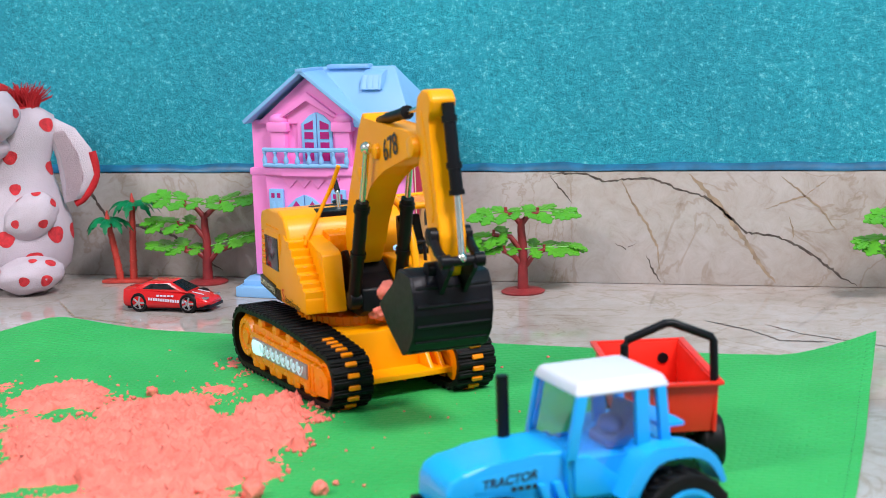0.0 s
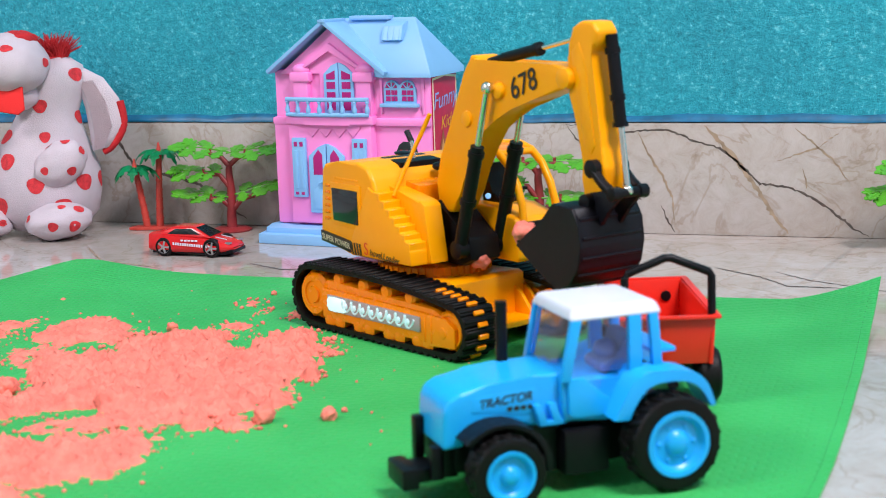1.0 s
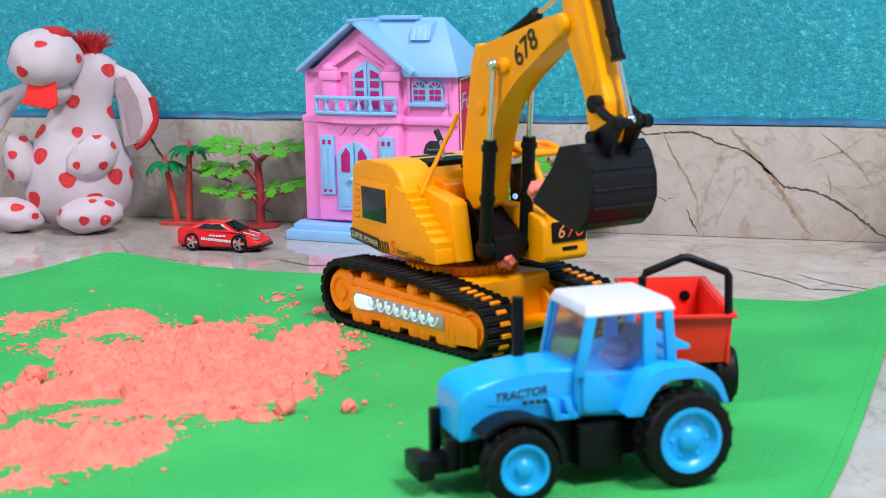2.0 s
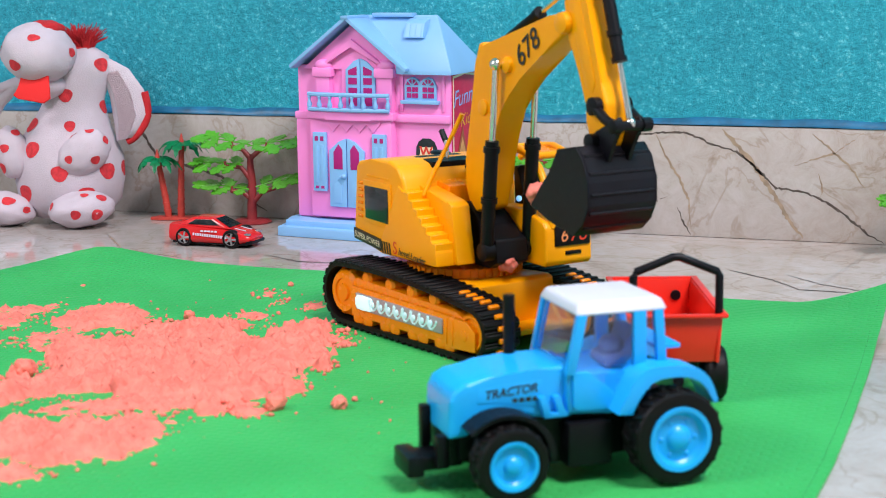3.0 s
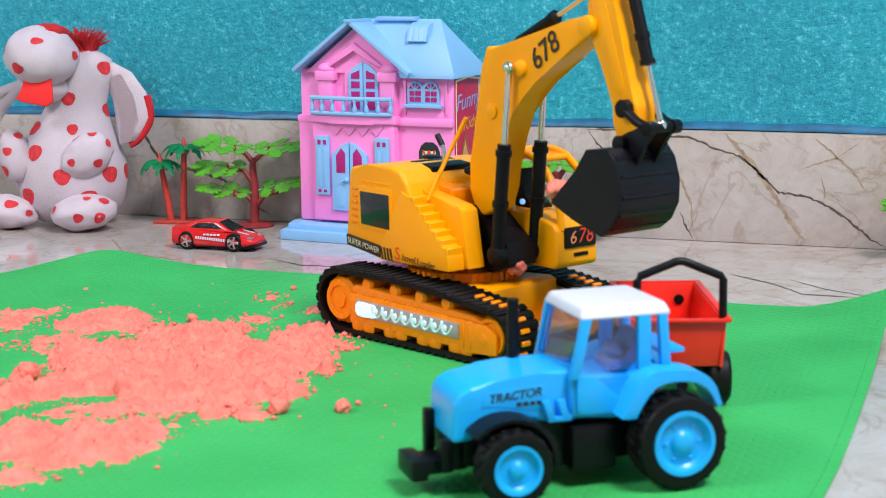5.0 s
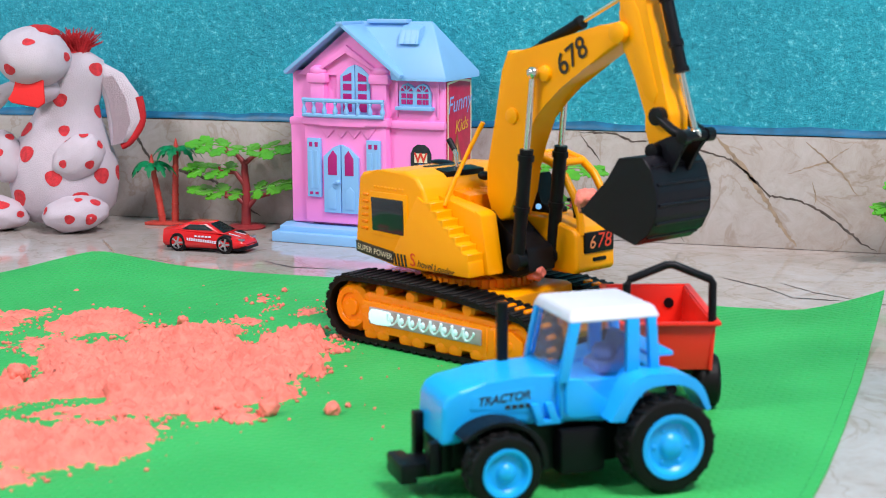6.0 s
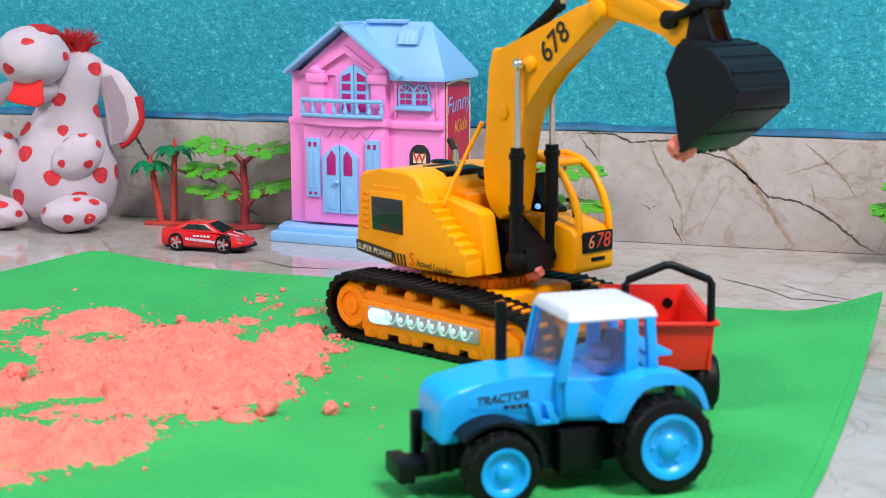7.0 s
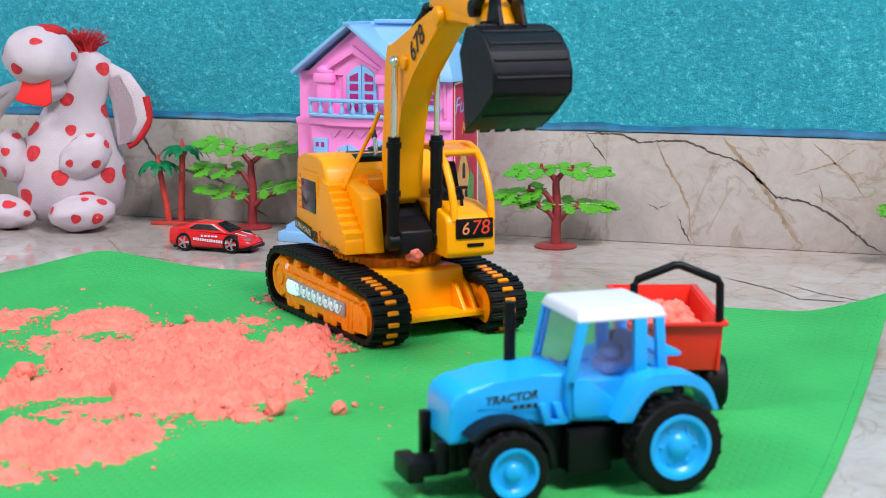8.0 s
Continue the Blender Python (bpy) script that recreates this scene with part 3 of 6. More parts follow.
def excavator():
    ex = thing("toy_excavator", pose(-0.25, 0.81, 0.0013), "yellow plastic toy excavator with black crawler tracks on the mat", "toy excavator")
    for s in (-1, 1):
        build_track(ex, s)
    # undercarriage
    bm = B()
    prism(bm, [(-3.4, 1.1), (-3.4, 3.2), (4.7, 3.55), (5.1, 3.4), (5.2, 1.0)], -2.6, 2.6, 0.15)
    part("chassis", bm, YELLOW, ex, "yellow plastic undercarriage block")
    bm = B()
    prism(bm, [(2.5, 1.0), (2.5, 1.3), (6.9, 1.25), (6.9, 0.95)], -4.0, 4.0, 0.05)
    part("front_plate", bm, YELLOW, ex)
    for yy in (1.9, 2.6, -2.6):
        bm = B()
        prism(bm, [(4.6, 1.2), (4.6, 3.1), (5.6, 2.4), (6.6, 1.2)], yy - 0.12, yy + 0.12, 0.05)
        part("gusset", bm, YELLOW, ex)
    bm = B()
    lathe(bm, [(2.9, 3.3), (3.1, 3.4), (3.1, 4.0), (2.8, 4.05)], (0.6, 0, 0), "z", 40)
    ring = part("slew_ring", bm, AMBER, ex, "amber ribbed turntable ring")
    bm = B()
    for k in range(48):
        a = 2 * math.pi * k / 48
        box(bm, -0.06, 0.06, -0.12, 0.12, 3.5, 3.98, m=pose(0.6 + 3.14 * math.cos(a), 3.14 * math.sin(a), 0, 0, 0, math.degrees(a)))
    part("ring_ribs", bm, AMBER, ring)
    bm = B()
    box(bm, -4.8, -1.5, -3.0, 3.0, 3.35, 3.6, 0.08)
    part("rear_deck", bm, AMBER, ex)

    # upper house, turned a little on its ring
    swing = pose(0.4 * CM, 0, 0, 0, 0, SWING) @ pose(-0.4 * CM, 0, 0)
    house_empty = []

    def up(name, bm, material, label=""):
        ob = part(name, bm, material, ex, label)
        ob.matrix_basis = swing
        house_empty.append(ob)
        return ob
    bm = B()
    prism(bm, [(-5.5, 4.6), (-5.6, 5.4), (-5.25, 8.85), (-4.95, 9.2), (-3.6, 9.42), (-1.5, 9.55), (-0.5, 9.3), (0.0, 8.75), (0.35, 8.0), (0.35, 4.25), (-2.2, 4.25)], -3.6, 3.6, 0.22, seg=3)
    hull = up("engine_housing", bm, YELLOW, "glossy yellow rear engine housing")
    bm = B()
    prism(bm, [(-0.3, 8.3), (0.5, 7.9), (3.5, 5.5), (3.68, 5.2), (3.76, 4.4), (-2.3, 4.3), (-2.3, 5.0)], -3.7, -2.3, 0.12)
    up("side_step_block", bm, YELLOW)
    bm = B()
    prism(bm, [(-0.4, 8.7), (0.3, 8.15), (3.1, 7.75), (3.5, 7.55), (4.1, 4.45), (-0.4, 4.4)], -2.6, -1.45, 0.12)
    up("front_shoulder", bm, YELLOW)
    for k in range(7):
        x, z = 0.3 + 0.47 * k, 7.98 - 0.4 * k
        bm = B()
        box(bm, x - 0.1, x + 0.52, -3.68, -2.55, z - 0.5, z + 0.06, 0.04, seg=1)
        up("step", bm, YELLOW)
    bm = B()
    prism(bm, [(0.2, 8.5), (1.5, 8.3), (1.9, 4.3), (0.2, 4.3)], -1.5, 1.5, 0.1)
    up("centre_wall", bm, AMBER)
    bm = B()
    prism(bm, [(1.7, 4.2), (1.7, 7.4), (2.6, 7.6), (3.9, 6.4), (5.3, 5.8), (5.5, 4.6), (4.6, 4.2)], -1.0, 1.0, 0.15)
    up("boom_mount", bm, BLACK, "black plastic boom mount")
    for yy in (-1.31, 1.31):
        bm = B()
        lathe(bm, [(0.3, -0.38), (0.5, -0.3), (0.5, 0.3), (0.3, 0.38)], (4.92, yy, 5.2), "y", 18)
        up("foot_pin", bm, BLACK)
    # side window with raised frame, vents
    bm = B()
    prism(bm, [(-4.25, 5.85), (-4.3, 8.2), (-1.15, 8.25), (-1.1, 5.7)], -3.68, -3.5, 0.06)
    fr = up("window_frame", bm, YELLOW)
    bm = B()
    prism(bm, [(-3.97, 6.07), (-4.06, 7.9), (-1.43, 7.92), (-1.36, 6.02)], -3.74, -3.6, 0.04)
    up("side_window", bm, SMOKED, "dark smoked side window")
    for k in range(6):
        bm = B()
        box(bm, -5.02 + 0.03 * k, -4.5 + 0.02 * k, -3.68, -3.5, 6.0 + 0.38 * k, 6.16 + 0.38 * k, 0.03, seg=1)
        up("vent_slot", bm, AMBER)
    for k in range(9):
        bm = B()
        box(bm, -3.95 + 0.3 * k, -3.8 + 0.3 * k, -3.66, -3.5, 8.42, 8.54, 0.03, seg=1)
        up("rivet", bm, YELLOW)
    bm = B()
    prism(bm, [(-2.5, 9.4), (-2.2, 9.58), (-0.3, 9.42), (-0.3, 9.1)], -1.5, 1.3, 0.05)
    up("roof_hatch", bm, BLACK, "black roof hatch")
    bm = B()
    ball(bm, (-3.2, 0.8, 9.5), (0.9, 0.5, 0.16), 12)
    up("roof_knob", bm, BLACK)
    up("roof_knob", blob_knob(), BLACK)
    bm = B()
    tube(bm, [(-1.15, 0, 9.4), (-1.2, 0, 10.2), (-1.35, 0, 10.45)], 0.13)
    up("exhaust_pipe", bm, CHROME, "short chrome exhaust pipe")
    bm = B()
    tube(bm, [(-1.3, 0, 10.4), (-1.75, 0, 10.95)], 0.17)
    up("exhaust_tip", bm, BLACK)
    decal_texts(hull)
    # cab
    bm = B()
    prism(bm, [(2.2, 4.35), (2.2, 7.2), (4.6, 7.2), (6.45, 6.75), (6.75, 6.4), (6.85, 4.6), (6.6, 4.35)], 1.2, 4.15, 0.18, seg=3)
    up("cab_base", bm, YELLOW, "yellow operator cab base")
    for yy in (1.72, 3.98):
        bm = B()
        arc = [(6.6, 6.4), (6.5, 7.4), (6.1, 8.4), (5.4, 9.4), (4.5, 10.05), (3.5, 10.3), (2.0, 10.2), (0.3, 9.4)]
        tube(bm, [(x, yy, z) for x, z in arc], 0.22, 10)
        up("cab_pillar", bm, YELLOW)
    for x, z in ((2.2, 10.22), (4.6, 10.0)):
        bm = B()
        tube(bm, [(x, 1.7, z), (x, 4.0, z)], 0.2, 10)
        up("cab_crossbar", bm, YELLOW)
    bm = B()
    prism(bm, [(2.2, 10.35), (4.6, 10.15), (4.6, 9.95), (2.2, 10.15)], 1.6, 4.1, 0.06)
    up("cab_roof", bm, AMBER)
    bm = B()
    prism(bm, [(2.3, 7.1), (2.15, 9.2), (2.7, 9.3), (3.1, 7.6), (4.0, 7.5), (4.0, 7.1)], 2.2, 3.5, 0.15)
    up("cab_seat", bm, BLACK, "black operator seat")
    bm = B()
    ball(bm, (3.5, 1.7, 7.6), 0.16, 12)
    up("cab_diode", bm, LED_CAB, "small glowing cab diode")
    bm = B()
    tube(bm, [(5.2, 2.8, 7.0), (5.0, 2.8, 8.0)], 0.1)
    tube(bm, [(5.0, 2.4, 8.05), (5.0, 3.2, 8.05)], 0.1)
    up("control_lever", bm, BLACK)
    bm = B()
    box(bm, 6.72, 6.92, 1.72, 3.98, 5.42, 6.55, 0.15)
    plate = up("number_plate", bm, BLACK, "black front plate with orange number")
    words("plate_number", "6", 1.0, ORANGE_PRINT, plate, facing(6.94, 2.25, 5.98, (0, 1, 0), (0, 0, 1)), slant=0.15)
    words("plate_number", "78", 1.15, RED_PRINT, plate, facing(6.94, 3.15, 6.02, (0, 1, 0), (0, 0, 1)), slant=0.15)
    bm = B()
    box(bm, 6.78, 6.9, 2.4, 3.4, 4.95, 5.15, 0.04)
    up("front_vent", bm, BLACK)
    bm = B()
    tube(bm, [(0.8, -2.7, 7.8), (1.0, -2.0, 9.3), (1.35, -1.2, 11.0), (1.9, -0.9, 12.2)], 0.13, 10)
    up("hose", bm, YELLOW, "yellow flexible hose")

    # boom in its own frame: origin at its pivot
    bm = B()
    prof = [(x * 1.022, z * 1.02) for x, z in [(3.05, 7.4), (3.5, 7.35), (3.9, 6.95), (9.6, 7.0), (10.5, 6.9), (11.0, 6.4), (10.6, 5.85), (8.4, 5.35), (6.2, 4.9), (5.0, 4.35), (4.1, 3.6), (3.2, 2.55), (2.4, 1.4), (1.8, 0.2), (1.1, -0.9), (-0.2, -1.0), (-0.4, 0.6), (0.1, 1.9), (1.3, 4.1), (2.7, 6.4)]]
    prism(bm, prof, -0.8, 0.8, 0.2, seg=3)
    boom = part("boom", bm, YELLOW, ex, "yellow curved boom arm")
    for s in (-1, 1):
        part("boom_pin", lathe(B(), [(0.25, s * 1.1), (0.5, s * 1.02), (0.55, s * 0.7)], (10.88, 0, 6.48), "y", 18), YELLOW, boom)
        part("boom_pin", lathe(B(), [(0.2, s * 1.1), (0.4, s * 1.0), (0.45, s * 0.7)], (5.6, 0, 5.75), "y", 16), YELLOW, boom)
        part("boom_pin", lathe(B(), [(0.3, s * 0.95), (0.42, s * 0.9), (0.45, s * 0.7)], (2.7, 0, 4.2), "y", 16), YELLOW, boom)
    for s in (-1, 1):
        boom_number(boom, s)
    bm = B()
    tube(bm, [(3.6, 0, 7.05), (5.0, 0, 7.35)], 0.26, 14)
    tube(bm, [(5.0, 0, 7.35), (7.9, 0, 7.9)], 0.3, 14)
    tube(bm, [(7.7, 0, 7.86), (8.0, 0, 7.92)], 0.36, 14)

    stick_cyl = part("arm_cylinder", bm, BLACK, ex, "black hydraulic cylinder")
    bm = B()
    tube(bm, [(0, 0, 0), (4.6, 0, 0)], 0.13, 12)
    stick_rod = part("arm_rod", bm, CHROME, ex, "chrome hydraulic rod")
    # stick: origin at the elbow
    bm = B()
    prof = [(0.75, 2.3), (1.5, 2.5), (2.3, 2.3), (2.6, 1.75), (2.25, 1.2), (1.75, 0.9), (1.65, -3.6), (1.75, -4.6), (1.4, -5.6), (0.7, -6.4), (0.2, -6.5), (-0.2, -6.0), (0.15, -4.9), (0.2, -4.2), (0.15, -2.6), (-0.2, -0.8), (0.1, 1.0), (0.6, 1.45)]
    prism(bm, prof, -0.66, 0.66, 0.18, seg=3)
    stick = part("stick", bm, YELLOW, ex, "yellow dipper stick")
    bm = B()
    prism(bm, [(0.5, 1.2), (1.2, 1.6), (1.4, 0.6), (1.3, -3.4), (0.9, -3.9), (0.45, -3.3)], -0.72, 0.72, 0.12)
    part("stick_rib", bm, YELLOW, stick)
    bm = B()
    for s in (-1, 1):
        lathe(bm, [(0.25, s * 1.12), (0.44, s * 1.06), (0.44, s * 0.6)], (1.1, 0, -4.5), "y", 18)
        tube(bm, [(1.1, s * 0.9, -4.5), (1.75, s * 0.9, -5.35), (2.35, s * 0.85, -5.85)], 0.24, 10)
        lathe(bm, [(0.2, s * 1.15), (0.34, s * 1.1), (0.34, s * 0.6)], (2.35, 0, -5.85), "y", 14)
    tube(bm, [(2.35, -0.9, -5.85), (2.35, 0.9, -5.85)], 0.24, 12)
    part("bucket_link", bm, BLACK, stick, "black bucket linkage")
    bm = B()
    tube(bm, [(2.55, 0.2, 1.6), (2.3, 0.2, -2.7)], 0.31, 14)
    tube(bm, [(2.50, 0.2, 1.0), (2.48, 0.2, 0.7)], 0.38, 14)
    tube(bm, [(2.38, 0.2, -1.2), (2.36, 0.2, -1.5)], 0.38, 14)
    tube(bm, [(2.31, 0.2, -2.5), (2.29, 0.2, -2.75)], 0.38, 14)
    part("bucket_cylinder", bm, BLACK, stick, "black hydraulic cylinder")
    bm = B()
    tube(bm, [(2.3, 0.2, -2.6), (2.35, 0.0, -5.8)], 0.16, 12)
    ball(bm, (2.35, 0.0, -5.75), (0.3, 0.26, 0.3), 12)
    part("bucket_rod", bm, CHROME, stick, "chrome hydraulic rod")

    # bucket: origin at the wrist pin, a curved shell with side plates and teeth
    arc = [(-1.3, 0.05), (0.25, -0.25), (0.6, -1.0), (0.62, -2.2), (0.25, -3.3), (-0.5, -4.05), (-1.45, -4.38), (-3.2, -3.2), (-4.6, -2.05)]
    inner = [(-1.28, -0.13), (0.12, -0.42), (0.42, -1.05), (0.44, -2.15), (0.1, -3.2), (-0.58, -3.87), (-1.42, -4.18), (-3.1, -3.03), (-4.55, -1.9)]
    arc, inner = ([(x * 0.96, z * 0.96) for x, z in q] for q in (arc, inner))
    bm = B()
    prism(bm, arc + inner[::-1], -1.98, 1.98, 0.03, seg=1)
    bucket = part("bucket", bm, BUCKET, ex, "black plastic digging bucket")
    for s in (-1, 1):
        bm = B()
        prism(bm, arc + [(-3.6, -1.5), (-2.25, -0.85)], s * 1.96 - 0.1, s * 1.96 + 0.1, 0.04, seg=1)
        part("side_plate", bm, BUCKET, bucket)
        bm = B()
        prism(bm, [(-0.35, 0.35), (0.3, 0.42), (1.3, 0.5), (2.1, 0.58), (2.2, 0.1), (1.35, -0.4), (0.65, -1.2), (-0.6, -0.1)], s * 0.6 - 0.11, s * 0.6 + 0.11, 0.06)
        part("bucket_ear", bm, BUCKET, bucket)
        bm = B()
        lathe(bm, [(0.2, s * 1.15), (0.38, s * 1.1), (0.38, s * 0.7)], (0, 0, 0), "y", 16)
        part("wrist_pin", bm, BLACK, bucket)
    for k in range(5):
        bm = B()
        y = -1.64 + 0.82 * k
        prism(bm, [(-3.85, -2.35), (-4.0, -1.9), (-4.7, -1.5), (-4.76, -1.6)], y - 0.27, y + 0.27, 0.03, seg=1)
        part("tooth", bm, BUCKET, bucket)
    for k in range(7):
        a = 0.22 + 0.11 * k
        i = min(len(arc) - 2, int(a * (len(arc) - 1)))
        f = a * (len(arc) - 1) - i
        x, z = (arc[i][j] + (arc[i + 1][j] - arc[i][j]) * f for j in (0, 1))
        bm = B()
        tube(bm, [(x, -1.85, z), (x, 1.85, z)], 0.09, 8)
        part("bucket_rib", bm, BUCKET, bucket)
    # boom cylinders, a pair on each side
    cyl = []
    for s in (-1, 1):
        bm = B()
        tube(bm, [(0, 0, 0), (0, 0, 5.9)], 0.36, 14)
        tube(bm, [(0, 0, 2.6), (0, 0, 2.9)], 0.44, 14)
        tube(bm, [(0, 0, 5.3), (0, 0, 5.6)], 0.44, 14)
        barrel = part("boom_cylinder", bm, BLACK, ex, "black hydraulic cylinder")
        bm = B()
        tube(bm, [(0, 0, 0), (0, 0, -6.2)], 0.17, 12)
        ball(bm, (0, 0, 0), 0.34, 14)
        rod = part("boom_rod", bm, CHROME, ex, "chrome hydraulic rod with ball end")
        cyl.append((s, barrel, rod))
    return dict(ex=ex, boom=boom, stick=stick, bucket=bucket, cyl=cyl, arm_cyl=stick_cyl, arm_rod=stick_rod, swing=swing)


EXCAVATOR = excavator()


# ---------- the blue tractor ----------
def wheel(parent, name, x, y, r, w, side, rim_r, lugs):
    bm = B()
    lathe(bm, [(0.1, -w * 0.3), (rim_r, -w * 0.3), (rim_r, -w * 0.48), (r * 0.8, -w * 0.51), (r * 0.92, -w * 0.47), (r * 0.95, -w * 0.4), (r * 0.94, -w * 0.33), (r * 0.93, -w * 0.3), (r * 0.93, w * 0.3), (r * 0.94, w * 0.33), (r * 0.95, w * 0.4), (r * 0.92, w * 0.47), (r * 0.8, w * 0.51), (rim_r, w * 0.48), (rim_r, w * 0.3), (0.1, w * 0.3)], (0, 0, 0), "y", 40)
    tyre = part(name, bm, RUBBER, parent, "black rubber tyre with raised lugs")
    tyre.matrix_basis = pose(x * CM, y * CM, r * CM)
    bm = B()
    box(bm, -0.11, 0.11, -w * 0.24, w * 0.24, r * 0.9, r * 0.975, 0.03, m=pose(0, 0, 0, 0, 0, 0), seg=1)
    lug = part("tread_lug", bm, RUBBER, tyre)
    lug.matrix_basis = pose(0, w * 0.19 * CM, 0, 0, 0, 18)
    for k in range(1, lugs * 2):
        s = 1 if k % 2 == 0 else -1
        piece("tread_lug", lug.data, tyre, pose(0, 0, 0, 0, 360 * k / (lugs * 2), 0) @ pose(0, s * w * 0.19 * CM, 0, 0, 0, 18 * s))
    bm = B()
    o = side
    yy = o * w / 2
    lathe(bm, [(0.04, yy * 1.1), (rim_r * 0.12, yy * 1.09), (rim_r * 0.22, yy * 1.05), (rim_r * 0.3, yy * 0.98), (rim_r * 0.36, yy * 0.9), (rim_r * 0.42, yy * 0.75), (rim_r * 0.72, yy * 0.7), (rim_r * 0.84, yy * 0.86), (rim_r * 0.88, yy * 1.06), (rim_r * 1.02, yy * 1.08), (rim_r * 1.04, yy * 0.8), (rim_r * 0.98, yy * 0.62)], (0, 0, 0), "y", 36)
    rim = part("rim", bm, TRACTOR_BLUE, tyre, "bright blue plastic wheel rim")
    for k in range(6 if name == "rear_wheel" else 0):
        a = 2 * math.pi * k / 6
        g = B()
        ball(g, (rim_r * 0.57 * math.cos(a), yy * 0.74, rim_r * 0.57 * math.sin(a)), (0.1, 0.06, 0.1), 8)
        part("wheel_nut", g, TRACTOR_BLUE, tyre)
    return tyre


def rounded(pts):
    out = [pts[0]]
    for (a, b), (c, d) in zip(pts, pts[1:]):
        out += [(a * 0.75 + c * 0.25, b * 0.75 + d * 0.25), (a * 0.25 + c * 0.75, b * 0.25 + d * 0.75)]
    return out + [pts[-1]]


def tractor():
    tr = thing("toy_tractor", pose(-0.1182, 0.6043, 0.0012, 0, 0, 216.7), "bright blue plastic toy tractor with white cab roof", "toy tractor")
    for s in (1, -1):
        wheel(tr, "rear_wheel", 0, s * 2.85, 1.93, 1.5, s, 1.26, 18)
        wheel(tr, "front_wheel", 6.75, s * 2.75, 1.5, 1.25, s, 0.95, 16)
    bm = B()
    prism(bm, [(-1.2, 1.2), (-1.2, 2.9), (4.2, 2.9), (8.2, 2.5), (8.2, 1.2), (5.6, 0.9), (3.6, 0.75), (1.4, 0.9)], -1.2, 1.2, 0.15)
    part("chassis", bm, BLACK, tr, "black plastic chassis")
    bm = B()
    box(bm, 2.1, 4.0, -2.0, 2.0, 0.7, 2.5, 0.2)
    part("fuel_tank", bm, BLACK, tr)
    for x, w in ((0, 2.6), (6.75, 2.5)):
        bm = B()
        tube(bm, [(x, -w, 1.9 if x == 0 else 1.5), (x, w, 1.9 if x == 0 else 1.5)], 0.4, 14)
        part("axle", bm, BLACK, tr)
    bm = B()
    box(bm, 8.0, 8.6, -1.1, 1.1, 1.0, 2.7, 0.12)
    box(bm, 8.4, 10.0, -0.75, 0.75, 0.8, 1.4, 0.15)
    box(bm, 9.5, 10.2, -1.0, 1.0, 0.65, 1.5, 0.15)
    box(bm, 8.7, 9.1, -1.25, -0.75, 1.0, 3.0, 0.1)
    box(bm, 8.7, 9.1, 0.75, 1.25, 1.0, 2.3, 0.1)
    part("front_hitch", bm, BLACK, tr, "black front hitch and bumper")
    # bonnet: a rising hood with a sloped nose
    bm = B()
    prism(bm, [(3.6, 2.6), (3.6, 4.72), (5.2, 4.68), (6.8, 4.54), (8.0, 4.34), (8.45, 4.1), (8.65, 3.7), (8.72, 2.2), (7.9, 2.25), (7.5, 3.0), (6.9, 3.3), (6.1, 3.1), (5.3, 2.75)], -1.5, 1.5, 0.3, seg=4)
    hood = part("bonnet", bm, TRACTOR_BLUE, tr, "glossy blue bonnet")
    for s in (1, -1):
        bm = B()
        prism(bm, [(4.9, 3.15), (4.9, 4.25), (7.5, 4.1), (7.6, 3.5), (6.9, 3.55), (6.1, 3.35)], s * 1.47 - 0.05, s * 1.47 + 0.05, 0.04)
        part("bonnet_panel", bm, TRACTOR_BLUE, hood)
        words("tractor_word", "TRACTOR", 0.47, INK, hood, facing(6.2, s * 1.53, 3.88, (-s, 0, 0.07 * s), (0, 0, 1)), slant=0.2, bold=0.012)
        bm = B()
        for k in range(4):
            box(bm, 5.1 + 0.28 * k, 5.3 + 0.28 * k, s * 1.5 - 0.04, s * 1.5 + 0.04, 3.45, 3.61)
        part("print_bars", bm, INK, hood)
        bm = B()
        for k in (4.15, 4.75):
            prism(bm, [(k + 0.1, 3.6), (k + 0.4, 3.6), (k + 0.15, 2.8), (k - 0.2, 2.8)], *sorted((s * 1.4, s * 1.78)), 0.05)
        box(bm, 3.95, 4.9, *sorted((s * 1.4, s * 1.78)), 2.75, 2.95, 0.05)
        part("step_bracket", bm, TRACTOR_BLUE, tr)
    for s in (1, -1):
        arch = [(6.75 + 1.95 * math.cos(math.radians(a)), 1.58 + 1.75 * math.sin(math.radians(a))) for a in range(40, 191, 10)]
        arch += [(6.75 + 1.72 * math.cos(math.radians(a)), 1.58 + 1.6 * math.sin(math.radians(a))) for a in range(190, 39, -10)]
        part("front_mudguard", prism(B(), arch, *sorted((s * 1.3, s * 2.75)), 0.03), BLACK, tr, "black front mudguard")
    bm = B()
    tube(bm, [(5.2, -1.35, 4.3), (5.2, -1.35, 7.05)], 0.24, 14)
    part("exhaust_pipe", bm, BLACK, tr, "black exhaust stack")
    # cab
    bm = B()
    prism(bm, [(0.4, 2.9), (0.4, 4.5), (0.9, 4.6), (1.2, 4.2), (4.0, 4.2), (4.0, 4.7), (4.0, 2.8), (2.2, 2.7)], -1.75, 1.75, 0.15)
    part("cab_floor", bm, TRACTOR_BLUE, tr)
    corner = {"front": ((4.45, 4.4), (3.95, 6.75)), "middle": ((1.5, 4.2), (1.55, 6.75)), "rear": ((0.55, 4.3), (0.75, 6.75))}
